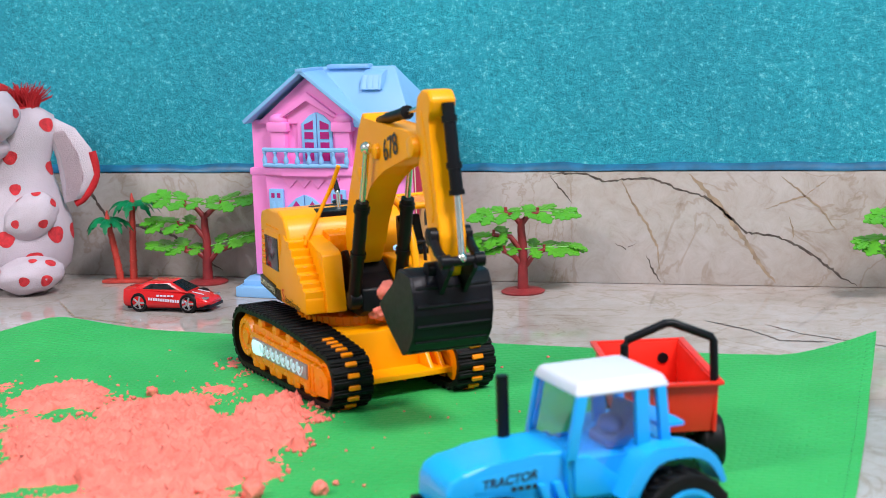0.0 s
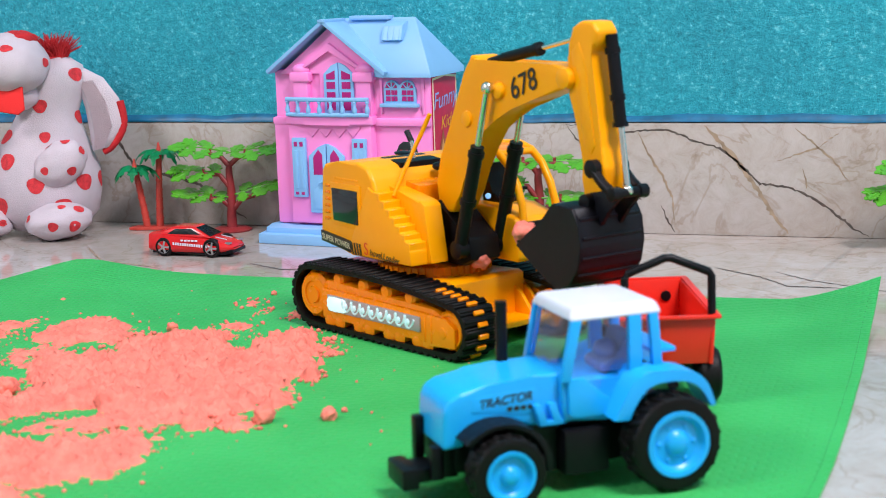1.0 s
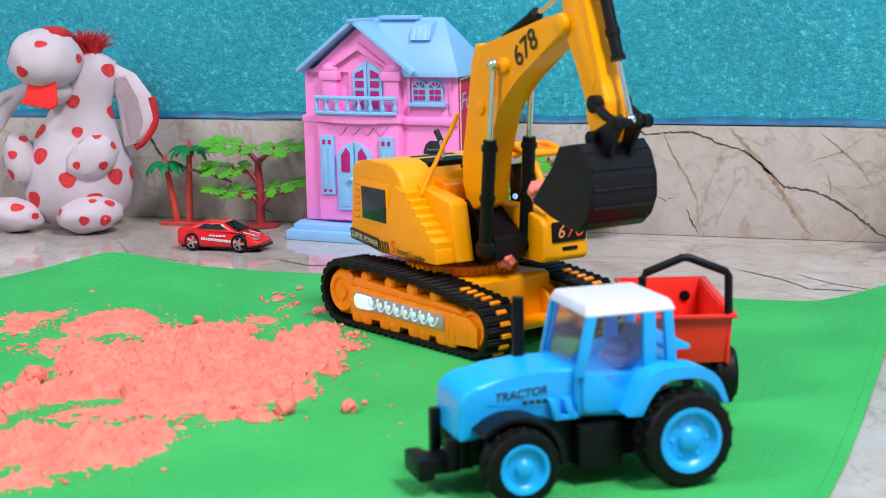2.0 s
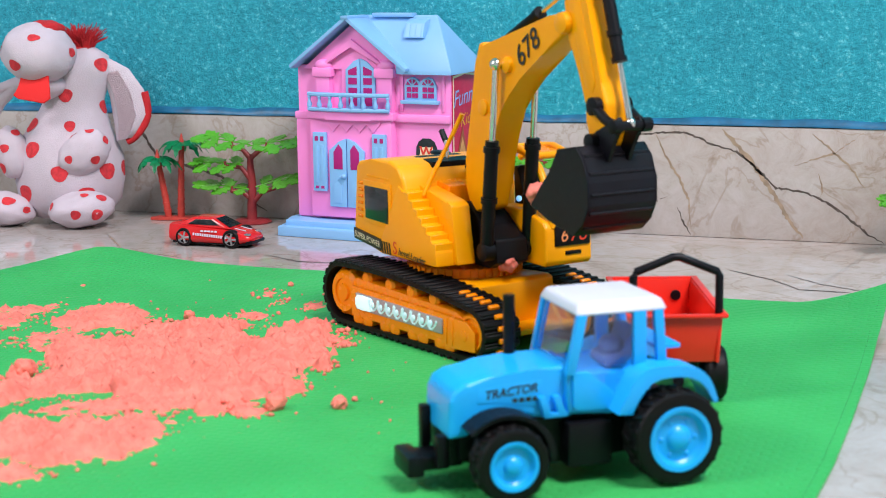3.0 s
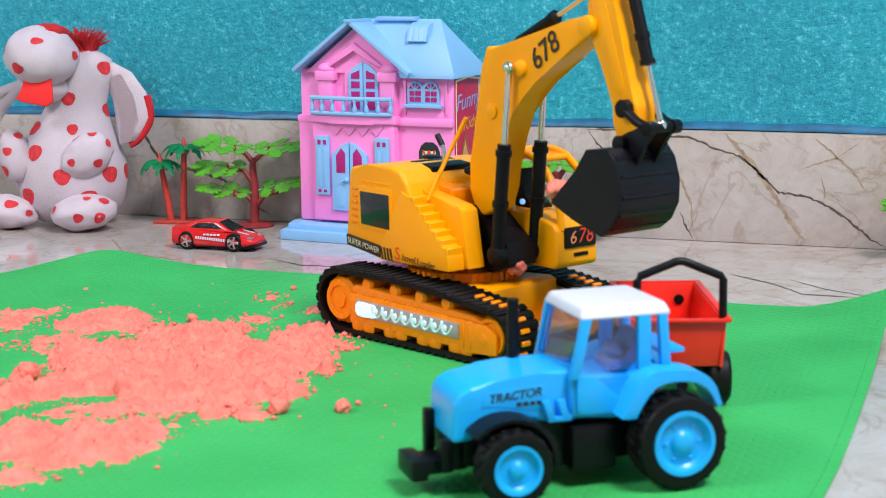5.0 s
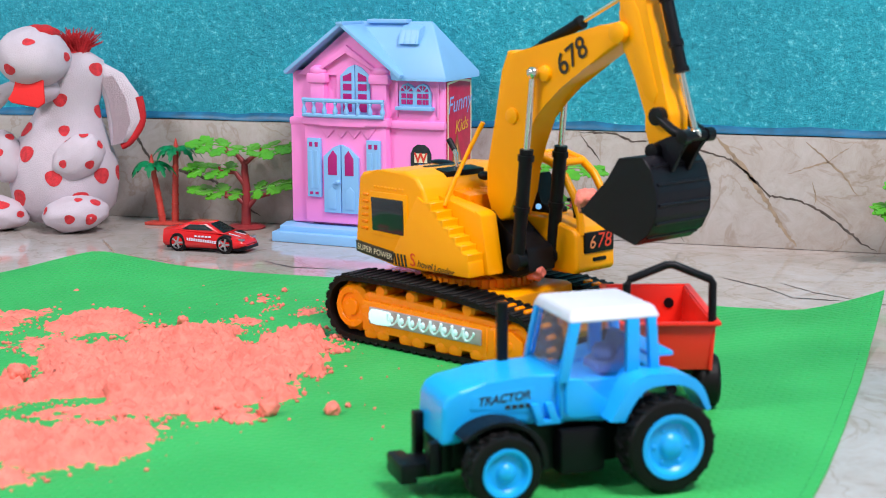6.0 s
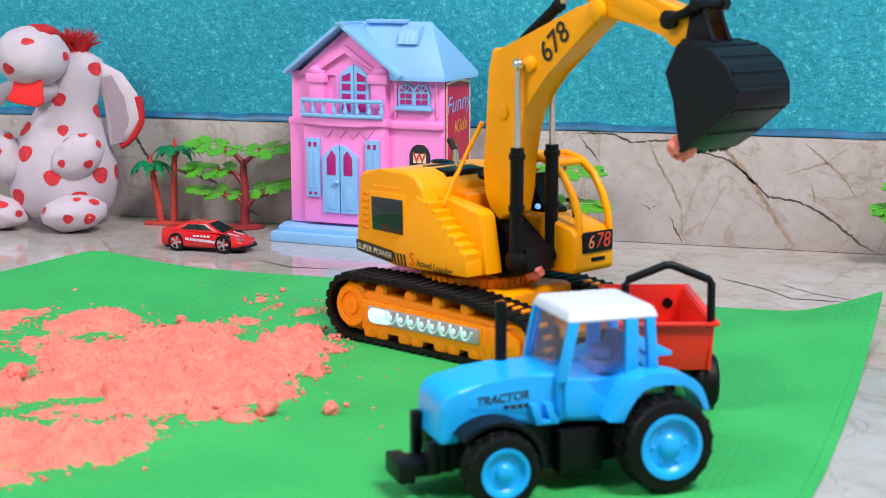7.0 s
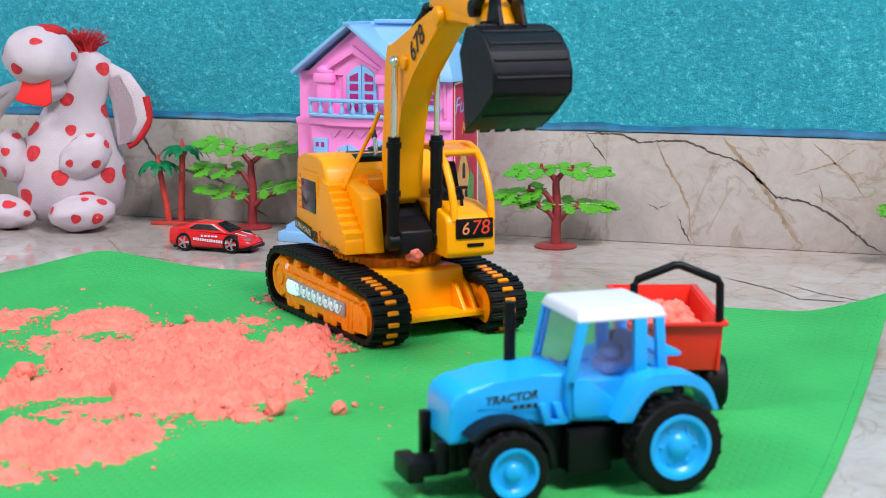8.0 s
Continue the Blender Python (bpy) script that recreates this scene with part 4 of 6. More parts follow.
    for k, ((x0, z0), (x1, z1)) in corner.items():
        for s in (1, -1):
            bm = B()
            wd = 0.2 if k != "middle" else 0.27
            prism(bm, [(x0 - wd, z0), (x1 - wd, z1), (x1 + wd, z1), (x0 + wd, z0)], s * 1.82 - 0.16, s * 1.82 + 0.16, 0.06)
            part("cab_pillar", bm, TRACTOR_BLUE, tr)
    for s in (1, -1):
        bm = B()
        prism(bm, [(2.5, 2.95), (2.3, 3.3), (3.7, 4.5), (4.35, 4.5), (4.3, 3.1), (4.1, 2.95)], s * 1.8 - 0.14, s * 1.8 + 0.14, 0.06)
        part("door_sill", bm, TRACTOR_BLUE, tr)
        bm = B()
        prism(bm, [(0.75, 4.6), (0.9, 6.7), (1.4, 6.7), (1.4, 4.4), (1.2, 4.4)], s * 1.78 - 0.03, s * 1.78 + 0.03)
        pane = part("side_pane", bm, GLASS, tr, "blue tinted clear side pane")
        pane.visible_shadow = False
        bm = B()
        prism(bm, [(1.65, 4.3), (1.7, 6.7), (3.75, 6.7), (4.2, 4.5), (3.4, 3.4), (2.4, 3.3)], s * 1.78 - 0.03, s * 1.78 + 0.03)
        pane = part("front_quarter_pane", bm, GLASS, tr, "blue tinted clear side pane")
        pane.visible_shadow = False
    bm = B()
    prism(bm, [(4.38, 4.6), (3.92, 6.7), (3.98, 6.7), (4.44, 4.6)], -1.65, 1.65)
    wind = part("windscreen", bm, GLASS, tr, "blue tinted windscreen")
    wind.visible_shadow = False
    bm = B()
    box(bm, 4.2, 4.6, -1.8, 1.8, 4.35, 4.7, 0.08)
    part("dash_rail", bm, TRACTOR_BLUE, tr)
    bm = B()
    box(bm, -0.35, 0.7, -1.7, 1.7, 5.05, 5.25, 0.08)
    part("rear_shelf", bm, TRACTOR_BLUE, tr)
    bm = B()
    prism(bm, [(1.1, 4.3), (1.0, 5.8), (1.4, 5.8), (1.7, 4.8), (2.5, 4.7), (2.5, 4.3)], -0.8, 0.8, 0.15)
    ball(bm, (1.9, 0, 5.0), (0.5, 0.7, 0.4), 12)
    part("cab_seat", bm, make_mat("blue_grey_plastic", (0.1, 0.16, 0.34), 0.5, vary=0.1), tr, "dull blue seat")
    bm = B()
    g = bmesh.ops.create_cube(bm, size=1)["verts"]
    for v in g:
        top = v.co.z > 0
        v.co = Vector((2.3 + v.co.x * (3.5 if top else 3.9), v.co.y * (3.5 if top else 4.05), 7.2 if top else 6.7))
    bev(bm, g, 0.2, 3)
    roof = part("cab_roof", bm, WHITE, tr, "white plastic cab roof")
    # mudguards over the rear wheels
    for s in (1, -1):
        outer = [(-1.95, 3.1), (-1.6, 4.1), (-0.9, 4.62), (0.9, 4.75), (1.5, 4.45), (2.05, 3.5), (2.35, 2.95)]
        inner_g = [(1.75, 2.9), (1.5, 3.4), (1.05, 4.0), (0.55, 4.25), (-0.75, 4.2), (-1.35, 3.8), (-1.75, 3.05)]
        for _ in range(2):
            outer, inner_g = rounded(outer), rounded(inner_g)
        bm = B()
        prism(bm, outer + inner_g, *sorted((s * 1.55, s * 2.95)), 0.08)
        part("mudguard", bm, TRACTOR_BLUE, tr, "blue rear mudguard")
    bm = B()
    tube(bm, [(-1.0, 0, 1.7), (-2.2, 0, 1.6), (-2.4, 0, 1.9)], 0.22, 10)
    part("tow_hook", bm, BLACK, tr)
    for ob in tr.children:
        if ob.name.split(".")[0] in ("cab_pillar", "door_sill", "side_pane", "front_quarter_pane", "windscreen", "dash_rail", "rear_shelf", "cab_seat", "cab_roof"):
            ob.location.x -= 0.55 * CM
    return tr


tractor()


# ---------- the red tipping trailer ----------
def trailer():
    tl = thing("toy_trailer", pose(-0.1322, 0.7294, 0.0012, 0, 0, -71.5), "red plastic toy tipping trailer with black hoop", "toy trailer")
    x0, x1, w, z0, z1, t = -4.45, 4.35, 2.1, 2.0, 4.2, 0.16

    def slab(name, pts, y0, y1, axis):
        return part(name, prism(B(), pts, y0, y1, 0.05, axis), RED, tl)
    slab("box_floor", [(x0 + 0.3, z0), (x1 - 0.3, z0), (x1 - 0.25, z0 + 0.2), (x0 + 0.25, z0 + 0.2)], -w + 0.3, w - 0.3, "y")
    for s in (1, -1):
        slab("box_side", [(s * (w - 0.12), z0), (s * w, z1), (s * (w - t), z1), (s * (w - 0.12 - t), z0)], x0 + 0.05, x1 - 0.05, "x")
        slab("rim_rail", [(s * (w - 0.1), z1 - 0.1), (s * (w + 0.22), z1 - 0.05), (s * (w + 0.22), z1 + 0.12), (s * (w - 0.1), z1 + 0.1)], x0 - 0.15, x1 + 0.15, "x")
    for xe, k in ((x0, -1), (x1, 1)):
        slab("box_end", [(xe - k * 0.25, z0), (xe, z1), (xe - k * t, z1), (xe - k * (0.25 + t), z0)], -w + 0.12, w - 0.12, "y")
        slab("rim_rail", [(xe - k * 0.1, z1 - 0.1), (xe + k * 0.2, z1 - 0.05), (xe + k * 0.2, z1 + 0.1), (xe - k * 0.1, z1 + 0.1)], -w - 0.1, w + 0.1, "y")
    bm = B()
    tube(bm, [(3.95, 1.98, 4.1), (3.95, 1.96, 6.0), (3.95, 1.85, 6.2), (3.95, 0.15, 6.88), (3.95, -0.15, 6.88), (3.95, -1.85, 6.2), (3.95, -1.96, 6.0), (3.95, -1.98, 4.1)], 0.19, 10)
    part("hoop", bm, BLACK, tl, "black plastic hoop bar")
    bm = B()
    lathe(bm, [(0.1, 0), (0.26, 0), (0.26, 0.12), (0.1, 0.14)], (x0 + 0.25, 1.2, 3.4), "x", 14)
    part("end_boss", bm, BLACK, tl)
    bm = B()
    box(bm, -3.6, 4.0, -0.7, 0.7, 1.3, 2.0, 0.1)
    part("frame_beam", bm, BLACK, tl)
    for xx in (-2.2, 3.0):
        bm = B()
        tube(bm, [(xx, -1.6, 1.25), (xx, 1.6, 1.25)], 0.25, 10)
        part("axle", bm, BLACK, tl)
        for s in (1, -1):
            bm = B()
            lathe(bm, [(0.3, s * 1.25), (1.1, s * 1.4), (1.24, s * 1.55), (1.24, s * 2.3), (1.1, s * 2.45), (0.6, s * 2.45), (0.55, s * 2.3), (0.1, s * 2.3)], (xx, 0, 1.25), "y", 28)
            part("wheel", bm, RUBBER, tl, "black trailer wheel")
    bm = B()
    tube(bm, [(3.9, 0, 1.6), (5.6, -0.1, 1.6), (6.4, -0.2, 1.7)], 0.25, 10)
    part("drawbar", bm, BLACK, tl)
    return tl


trailer()


# ---------- the doll house ----------
def dollhouse():
    h = thing("dollhouse", pose(-0.4845, 1.1005, 0, 0, 0, -7), "pink and pale blue plastic toy house against the wall", "toy house")
    bm = B()
    prism(bm, [(-0.4, -2.9), (12.0, -2.9), (13.4, -1.6), (13.4, 3.9), (-0.6, 3.9), (-0.8, -0.8)], 0.02, 0.75, 0.06, "z")
    base = part("base_plate", bm, BLUE, h, "pale blue plastic base plate")
    bm = B()
    prism(bm, [(-0.1, -2.2), (11.6, -2.2), (12.9, -1.2), (12.9, 3.8), (-0.5, 3.8), (-0.7, -0.3)], 0.7, 1.15, 0.06, "z")
    part("base_step", bm, BLUE, base)
    # walls
    bm = B()
    box(bm, 0, 12.9, 0, 4.75, 1.1, 12.9, 0.12)
    body = part("house_wall", bm, PINK, h, "glossy pink plastic house wall")
    bm = B()
    prism(bm, [(0.6, 12.6), (9.3, 12.6), (4.9, 16.0)], -0.25, 3.5, 0.05)
    part("gable_wall", bm, PINK, body)
    bm = B()
    box(bm, 1.4, 8.4, -0.75, 0.2, 1.35, 9.0, 0.14)
    part("bay_front", bm, PINK, body)
    for x0, x1 in ((-0.12, 1.35),):
        bm = B()
        box(bm, x0, x1, -0.25, 0.3, 1.2, 8.9, 0.2)
        part("corner_post", bm, PINK, body)
    bm = B()
    prism(bm, [(1.2, -0.85), (3.0, -1.15), (4.9, -1.25), (6.8, -1.15), (8.6, -0.85), (8.6, 0.2), (1.2, 0.2)], 8.85, 9.5, 0.14, "z")
    part("balcony_floor", bm, PINK, body)
    bm = B()
    box(bm, -0.2, 13.0, -0.32, 0.2, 8.75, 9.35, 0.18)
    part("floor_band", bm, PINK, body)
    # upper storey relief: side columns and pediment round the tall window
    for x in (2.45, 7.75):
        bm = B()
        box(bm, x - 0.62, x + 0.62, -0.55, 0.1, 9.3, 12.6, 0.14)
        part("column", bm, PINK, body)
        bm = B()
        box(bm, x - 0.85, x + 0.85, -0.72, 0.1, 12.0, 12.75, 0.2)
        ball(bm, (x, -0.3, 12.9), (0.75, 0.4, 0.45), 12)
        part("capital", bm, PINK, body)
    bm = B()
    prism(bm, [(2.6, 13.1), (4.95, 14.9), (7.5, 13.1), (7.1, 13.05), (4.95, 14.35), (3.0, 13.05)], -0.6, 0.0, 0.06)
    part("pediment", bm, PINK, body)
    bm = B()
    prism(bm, [(4.0, 9.4), (4.0, 12.7), (4.6, 13.5), (5.2, 13.85), (6.5, 13.85), (7.0, 13.5), (7.3, 12.7), (7.3, 9.4)], -0.3, 0.1, 0.08)
    part("window_surround", bm, PINK, body)
    for x0, x1 in ((9.2, 12.4),):
        bm = B()
        prism(bm, [(8.9, 9.6), (8.9, 12.6), (12.5, 12.6), (12.5, 9.6), (12.3, 9.6), (12.3, 12.4), (9.1, 12.4), (9.1, 9.6)], -0.12, 0.05, 0.03)
        part("panel_moulding", bm, PINK, body)
    bm = B()
    pts = []
    for k in range(4):
        x = 2.9 + 1.15 * k
        pts += [(x, 8.6), (x + 0.57, 7.9)]
    pts += [(7.5, 8.6), (7.5, 8.9), (2.9, 8.9)]
    prism(bm, pts, -0.84, -0.6, 0.03)
    part("scallop_awning", bm, PINK, body)

    def arch_door(name, x0, x1, z0, zs, zt, y, tip):
        """One leaf with a pointed or round shoulder; tip is the x of its high side."""
        xs = [(x0, z0), (x1, z0)]
        if tip > (x0 + x1) / 2:
            xs += [(x1, zt), (x0 + (x1 - x0) * 0.55, zt - (zt - zs) * 0.28), (x0, zs)]
        else:
            xs += [(x1, zs), (x0 + (x1 - x0) * 0.45, zt - (zt - zs) * 0.28), (x0, zt)]
        return xs

    # tall balcony window: two leaves with panes and bars
    for x0, x1, tip in ((4.4, 5.62, 9), (5.68, 6.9, 0)):
        leaf = part("window_leaf", prism(B(), arch_door("", x0, x1, 9.6, 12.6, 13.45, 0, tip), -0.42, -0.25, 0.05), BLUE, h, "pale blue window leaf")
        for z0, z1 in ((9.9, 10.6), (10.85, 11.25), (11.5, 12.0), (12.2, 12.85)):
            bm = B()
            if z1 > 12.5:
                d = 0.3
                prism(bm, [(x0 + 0.25, z0), (x1 - 0.25, z0), (x1 - 0.25, z1 if tip > 5 else z1 - d), (x0 + 0.25, z1 - d if tip > 5 else z1)], -0.45, -0.3)
            else:
                box(bm, x0 + 0.25, x1 - 0.25, -0.45, -0.3, z0, z1)
            part("pane", bm, MAGENTA, leaf)
    # front door pair
    for x0, x1, tip in ((3.15, 4.62, 9), (4.7, 6.15, 0)):
        door = part("door_leaf", prism(B(), arch_door("", x0, x1, 2.2, 6.5, 7.45, 0, tip), -0.98, -0.72, 0.07), BLUE, h, "pale blue plastic front door leaf")
        bm = B()
        hi, lo = (7.0, 6.4)
        prism(bm, [(x0 + 0.4, 5.1), (x1 - 0.3, 5.1), (x1 - 0.3, lo + 0.2), ((x0 + x1) / 2 + 0.1, hi), (x0 + 0.4, lo)] if tip > 5 else [(x0 + 0.3, 5.1), (x1 - 0.4, 5.1), (x1 - 0.4, lo), ((x0 + x1) / 2 - 0.1, hi), (x0 + 0.3, lo + 0.2)], -1.01, -0.9, 0.02)
        part("door_pane", bm, MAGENTA, door)
        bm = B()
        prism(bm, [(x0 + 0.35, 2.5), (x1 - 0.35, 2.5), (x1 - 0.35, 3.9), ((x0 + x1) / 2, 4.25), (x0 + 0.35, 3.9)], -1.03, -0.95, 0.03)
        part("door_panel", bm, BLUE, door)
    bm = B()
    ball(bm, (4.5, -1.15, 4.6), 0.2, 10)
    tube(bm, [(4.1, -1.1, 4.5), (4.6, -1.15, 4.6)], 0.1, 8)
    part("door_handle", bm, BLUE, h)
    # shutters
    for x0 in (1.75, 6.85):
        sh = part("shutter", box(B(), x0, x0 + 1.15, -1.0, -0.7, 3.35, 7.85, 0.06), BLUE, h, "pale blue tall shutter")
        for z0, z1 in ((7.2, 7.55), (3.55, 3.75)):
            for dx in (0.2, 0.68):
                part("shutter_slot", box(B(), x0 + dx, x0 + dx + 0.27, -1.02, -0.9, z0, z1), MAGENTA, sh)
        for dx in (0.2, 0.68):
            part("shutter_panel", box(B(), x0 + dx, x0 + dx + 0.27, -1.05, -0.95, 4.0, 6.9, 0.04), BLUE, sh)
    # small double window
    win = part("small_window", prism(B(), [(9.25, 10.4), (11.85, 10.4), (11.85, 11.5), (11.6, 12.0), (11.2, 12.15), (10.8, 12.0), (10.55, 11.7), (10.3, 12.0), (9.9, 12.15), (9.5, 12.0), (9.25, 11.5)], -0.2, 0.05, 0.05), BLUE, h, "pale blue double arched window")
    for cx in (9.9, 11.2):
        for dx in (-0.42, 0.02, 0.28):
            for z0 in (10.6, 11.05):
                part("pane", box(B(), cx + dx - 0.02, cx + dx + (0.34 if dx < 0 else 0.2), -0.24, -0.1, z0, z0 + 0.34), MAGENTA, win)
        for k in range(4):
            a = math.radians(25 + 43 * k)
            part("pane", prism(B(), [(cx + 0.16 * math.cos(a), 11.48 + 0.16 * math.sin(a)), (cx + 0.5 * math.cos(a - 0.26), 11.48 + 0.5 * math.sin(a - 0.26)), (cx + 0.5 * math.cos(a + 0.26), 11.48 + 0.5 * math.sin(a + 0.26))], -0.24, -0.1), MAGENTA, win)
    part("window_sill", box(B(), 9.0, 12.1, -0.45, 0.0, 10.15, 10.42, 0.06), BLUE, win)
    # balcony railing on a bowed line
    def bow(x):
        return -0.95 - 0.35 * (1 - ((x - 4.9) / 3.5) ** 2)
    xs = [1.45 + 6.9 * i / 14 for i in range(15)]
    rail = part("balcony_rail", tube(B(), [(x, bow(x), 10.75) for x in xs], 0.17, 8), BLUE, h, "pale blue balcony railing")
    part("bottom_rail", tube(B(), [(x, bow(x), 9.62) for x in xs], 0.16, 8), BLUE, rail)
    bm = B()
    lathe(bm, [(0.1, 9.6), (0.17, 9.8), (0.2, 10.0), (0.11, 10.25), (0.1, 10.4), (0.16, 10.55), (0.1, 10.7)], (0, 0, 0), "z", 10)
    bal = part("baluster", bm, BLUE, rail)
    for k in range(8):
        x = 1.55 + 6.7 * k / 7
        m = Matrix.Translation((x * CM, bow(x) * CM, 0))
        if k == 0:
            bal.matrix_basis = m
        else:
            piece("baluster", bal.data, rail, m)
    # roof: a front gable with overhanging eaves joined to a hipped main roof
    roof = part("main_roof", hip_roof(), BLUE, h, "pale blue plastic roof with overhanging eaves")
    th = 0.38
    for pts in ([(0.02, 12.62), (4.85, 16.28), (4.85, 16.62), (-0.1, 12.9)], [(9.75, 12.48), (4.85, 16.28), (4.85, 16.62), (9.9, 12.78)]):
        part("gable_slope", prism(B(), pts, -1.2, 2.0, 0.06), BLUE, roof)
    part("gable_cap", box(B(), 4.55, 5.15, -1.3, 2.0, 16.4, 16.62, 0.05), BLUE, roof)
    part("ridge_cap", box(B(), 5.6, 9.0, 1.7, 2.6, 16.45, 16.76, 0.1), BLUE, roof)
    ch = part("dormer", prism(B(), [(0.62, 14.95), (1.05, 16.05), (1.9, 16.4), (1.9, 14.95)], 8.75, 10.4, 0.08, "x"), BLUE, roof)
    for k in range(3):
        part("dormer_slat", prism(B(), [(0.59, 15.0), (1.0, 16.0), (1.06, 16.0), (0.66, 15.0)], 8.95 + 0.48 * k, 9.25 + 0.48 * k, 0.0, "x"), BLUE, ch)
    # printed side panel
    side = part("side_sticker", box(B(), 12.88, 12.98, 0.25, 4.6, 1.5, 12.4, 0.02), make_mat("sticker_red", (0.5, 0.01, 0.06), 0.35, vary=0.15, scale=120), h, "red printed cardboard side panel with a cottage")
    fx = 13.0
    part("sticker_border", prism(B(), [(0.3, 1.6), (0.3, 12.2), (2.4, 12.4), (4.55, 12.2), (4.55, 1.6), (4.4, 1.6), (4.4, 12.05), (2.4, 12.25), (0.45, 12.05), (0.45, 1.6)], fx - 0.02, fx, 0.0, "x"), CREAM, side)
    words("sticker_word", "Funny", 1.75, make_mat("print_blue", (0.25, 0.4, 0.75), 0.4), side, facing(fx + 0.01, 2.4, 10.6, (0, 1, 0.1), (0, 0, 1)), slant=0.25)
    words("sticker_word", "Kids", 1.35, make_mat("print_gold", (0.75, 0.4, 0.03), 0.4), side, facing(fx + 0.01, 2.7, 8.9, (0, 1, 0.12), (0, 0, 1)), slant=0.25)
    tan = make_mat("print_tan", (0.62, 0.33, 0.12), 0.4, vary=0.15, scale=200)
    part("printed_cottage", prism(B(), [(0.8, 2.2), (0.8, 5.6), (1.9, 8.0), (2.9, 5.8), (2.9, 2.2)], fx, fx + 0.01, 0, "x"), tan, side)
    part("printed_roof", prism(B(), [(0.5, 5.3), (1.9, 8.4), (3.1, 5.4), (2.9, 5.4), (1.9, 7.7), (0.8, 5.3)], fx + 0.005, fx + 0.02, 0, "x"), make_mat("print_brown", (0.3, 0.08, 0.03), 0.4), side)
    for yy, zz in ((1.2, 3.0), (2.1, 3.0), (1.7, 5.0)):
        part("printed_window", prism(B(), [(yy, zz), (yy + 0.5, zz), (yy + 0.5, zz + 1.0), (yy + 0.25, zz + 1.25), (yy, zz + 1.0)], fx + 0.005, fx + 0.02, 0, "x"), INK, side)
    part("printed_hedge", prism(B(), [(2.7, 2.0), (2.6, 4.2), (3.1, 5.6), (3.7, 5.0), (3.7, 2.0)], fx + 0.005, fx + 0.02, 0, "x"), make_mat("print_green", (0.08, 0.3, 0.08), 0.4, vary=0.3, scale=300), side)
    # dark arched sticker on the wall
    st = part("arch_sticker", prism(B(), [(10.1, 5.0), (11.8, 5.0), (11.8, 6.9), (11.6, 7.35), (11.25, 7.6), (10.65, 7.6), (10.3, 7.35), (10.1, 6.9)], -0.06, 0.02, 0.0), make_mat("sticker_dark", (0.02, 0.02, 0.03), 0.3, vary=0.5, scale=300), h, "dark arched sticker with big letters")
    part("sticker_panel", box(B(), 10.42, 11.48, -0.09, -0.03, 6.25, 6.95, 0.0), CREAM, st)
    words("sticker_letter", "W", 1.0, make_mat("print_letter_red", (0.7, 0.05, 0.03), 0.4), st, facing(10.95, -0.11, 6.6, (1, 0, 0), (0, 0, 1)), slant=0, bold=0.03)
    words("sticker_letter", "E", 0.75, make_mat("print_letter_blue", (0.1, 0.25, 0.7), 0.4), st, facing(10.95, -0.08, 5.9, (1, 0, 0), (0, 0, 1)), slant=0)
    return h


def hip_roof():
    """The main roof to the side of the front gable: one front slope, one hip end, one back slope."""
    bm = B()
    e = [(9.3, -0.7, 12.75), (13.3, -0.7, 12.75), (13.5, 4.9, 12.85), (0.2, 4.9, 12.85)]
    r = [(4.85, 2.2, 16.6), (10.9, 2.2, 16.6)]
    low = [bm.verts.new((x, y, z - 0.4)) for x, y, z in e]
    ev = [bm.verts.new(p) for p in e]
    rv = [bm.verts.new(p) for p in r]
    bm.faces.new((ev[0], ev[1], rv[1], rv[0]))
    bm.faces.new((ev[1], ev[2], rv[1]))
    bm.faces.new((ev[2], ev[3], rv[0], rv[1]))
    bm.faces.new((ev[3], ev[0], rv[0]))
    for i in range(4):
        j = (i + 1) % 4
        bm.faces.new((low[i], low[j], ev[j], ev[i]))
    bm.faces.new(low[::-1])
    return bm


dollhouse()


# ---------- the plush animal ----------
def blob(c, r, m=None, n=28, lumps=0.04, seed=0):
    bm = B()
    g = ball(bm, (0, 0, 0), 1.0, n)
    for v in g:
        k = 1 + lumps * noise.noise(v.co * 2.2 + Vector((seed, seed * 2.0, 0)))
        v.co = Vector((v.co.x * r[0] * k, v.co.y * r[1] * k, v.co.z * r[2] * k))
    bmesh.ops.transform(bm, verts=g, matrix=Matrix.Translation(c) @ (m or Matrix()))
    return bm


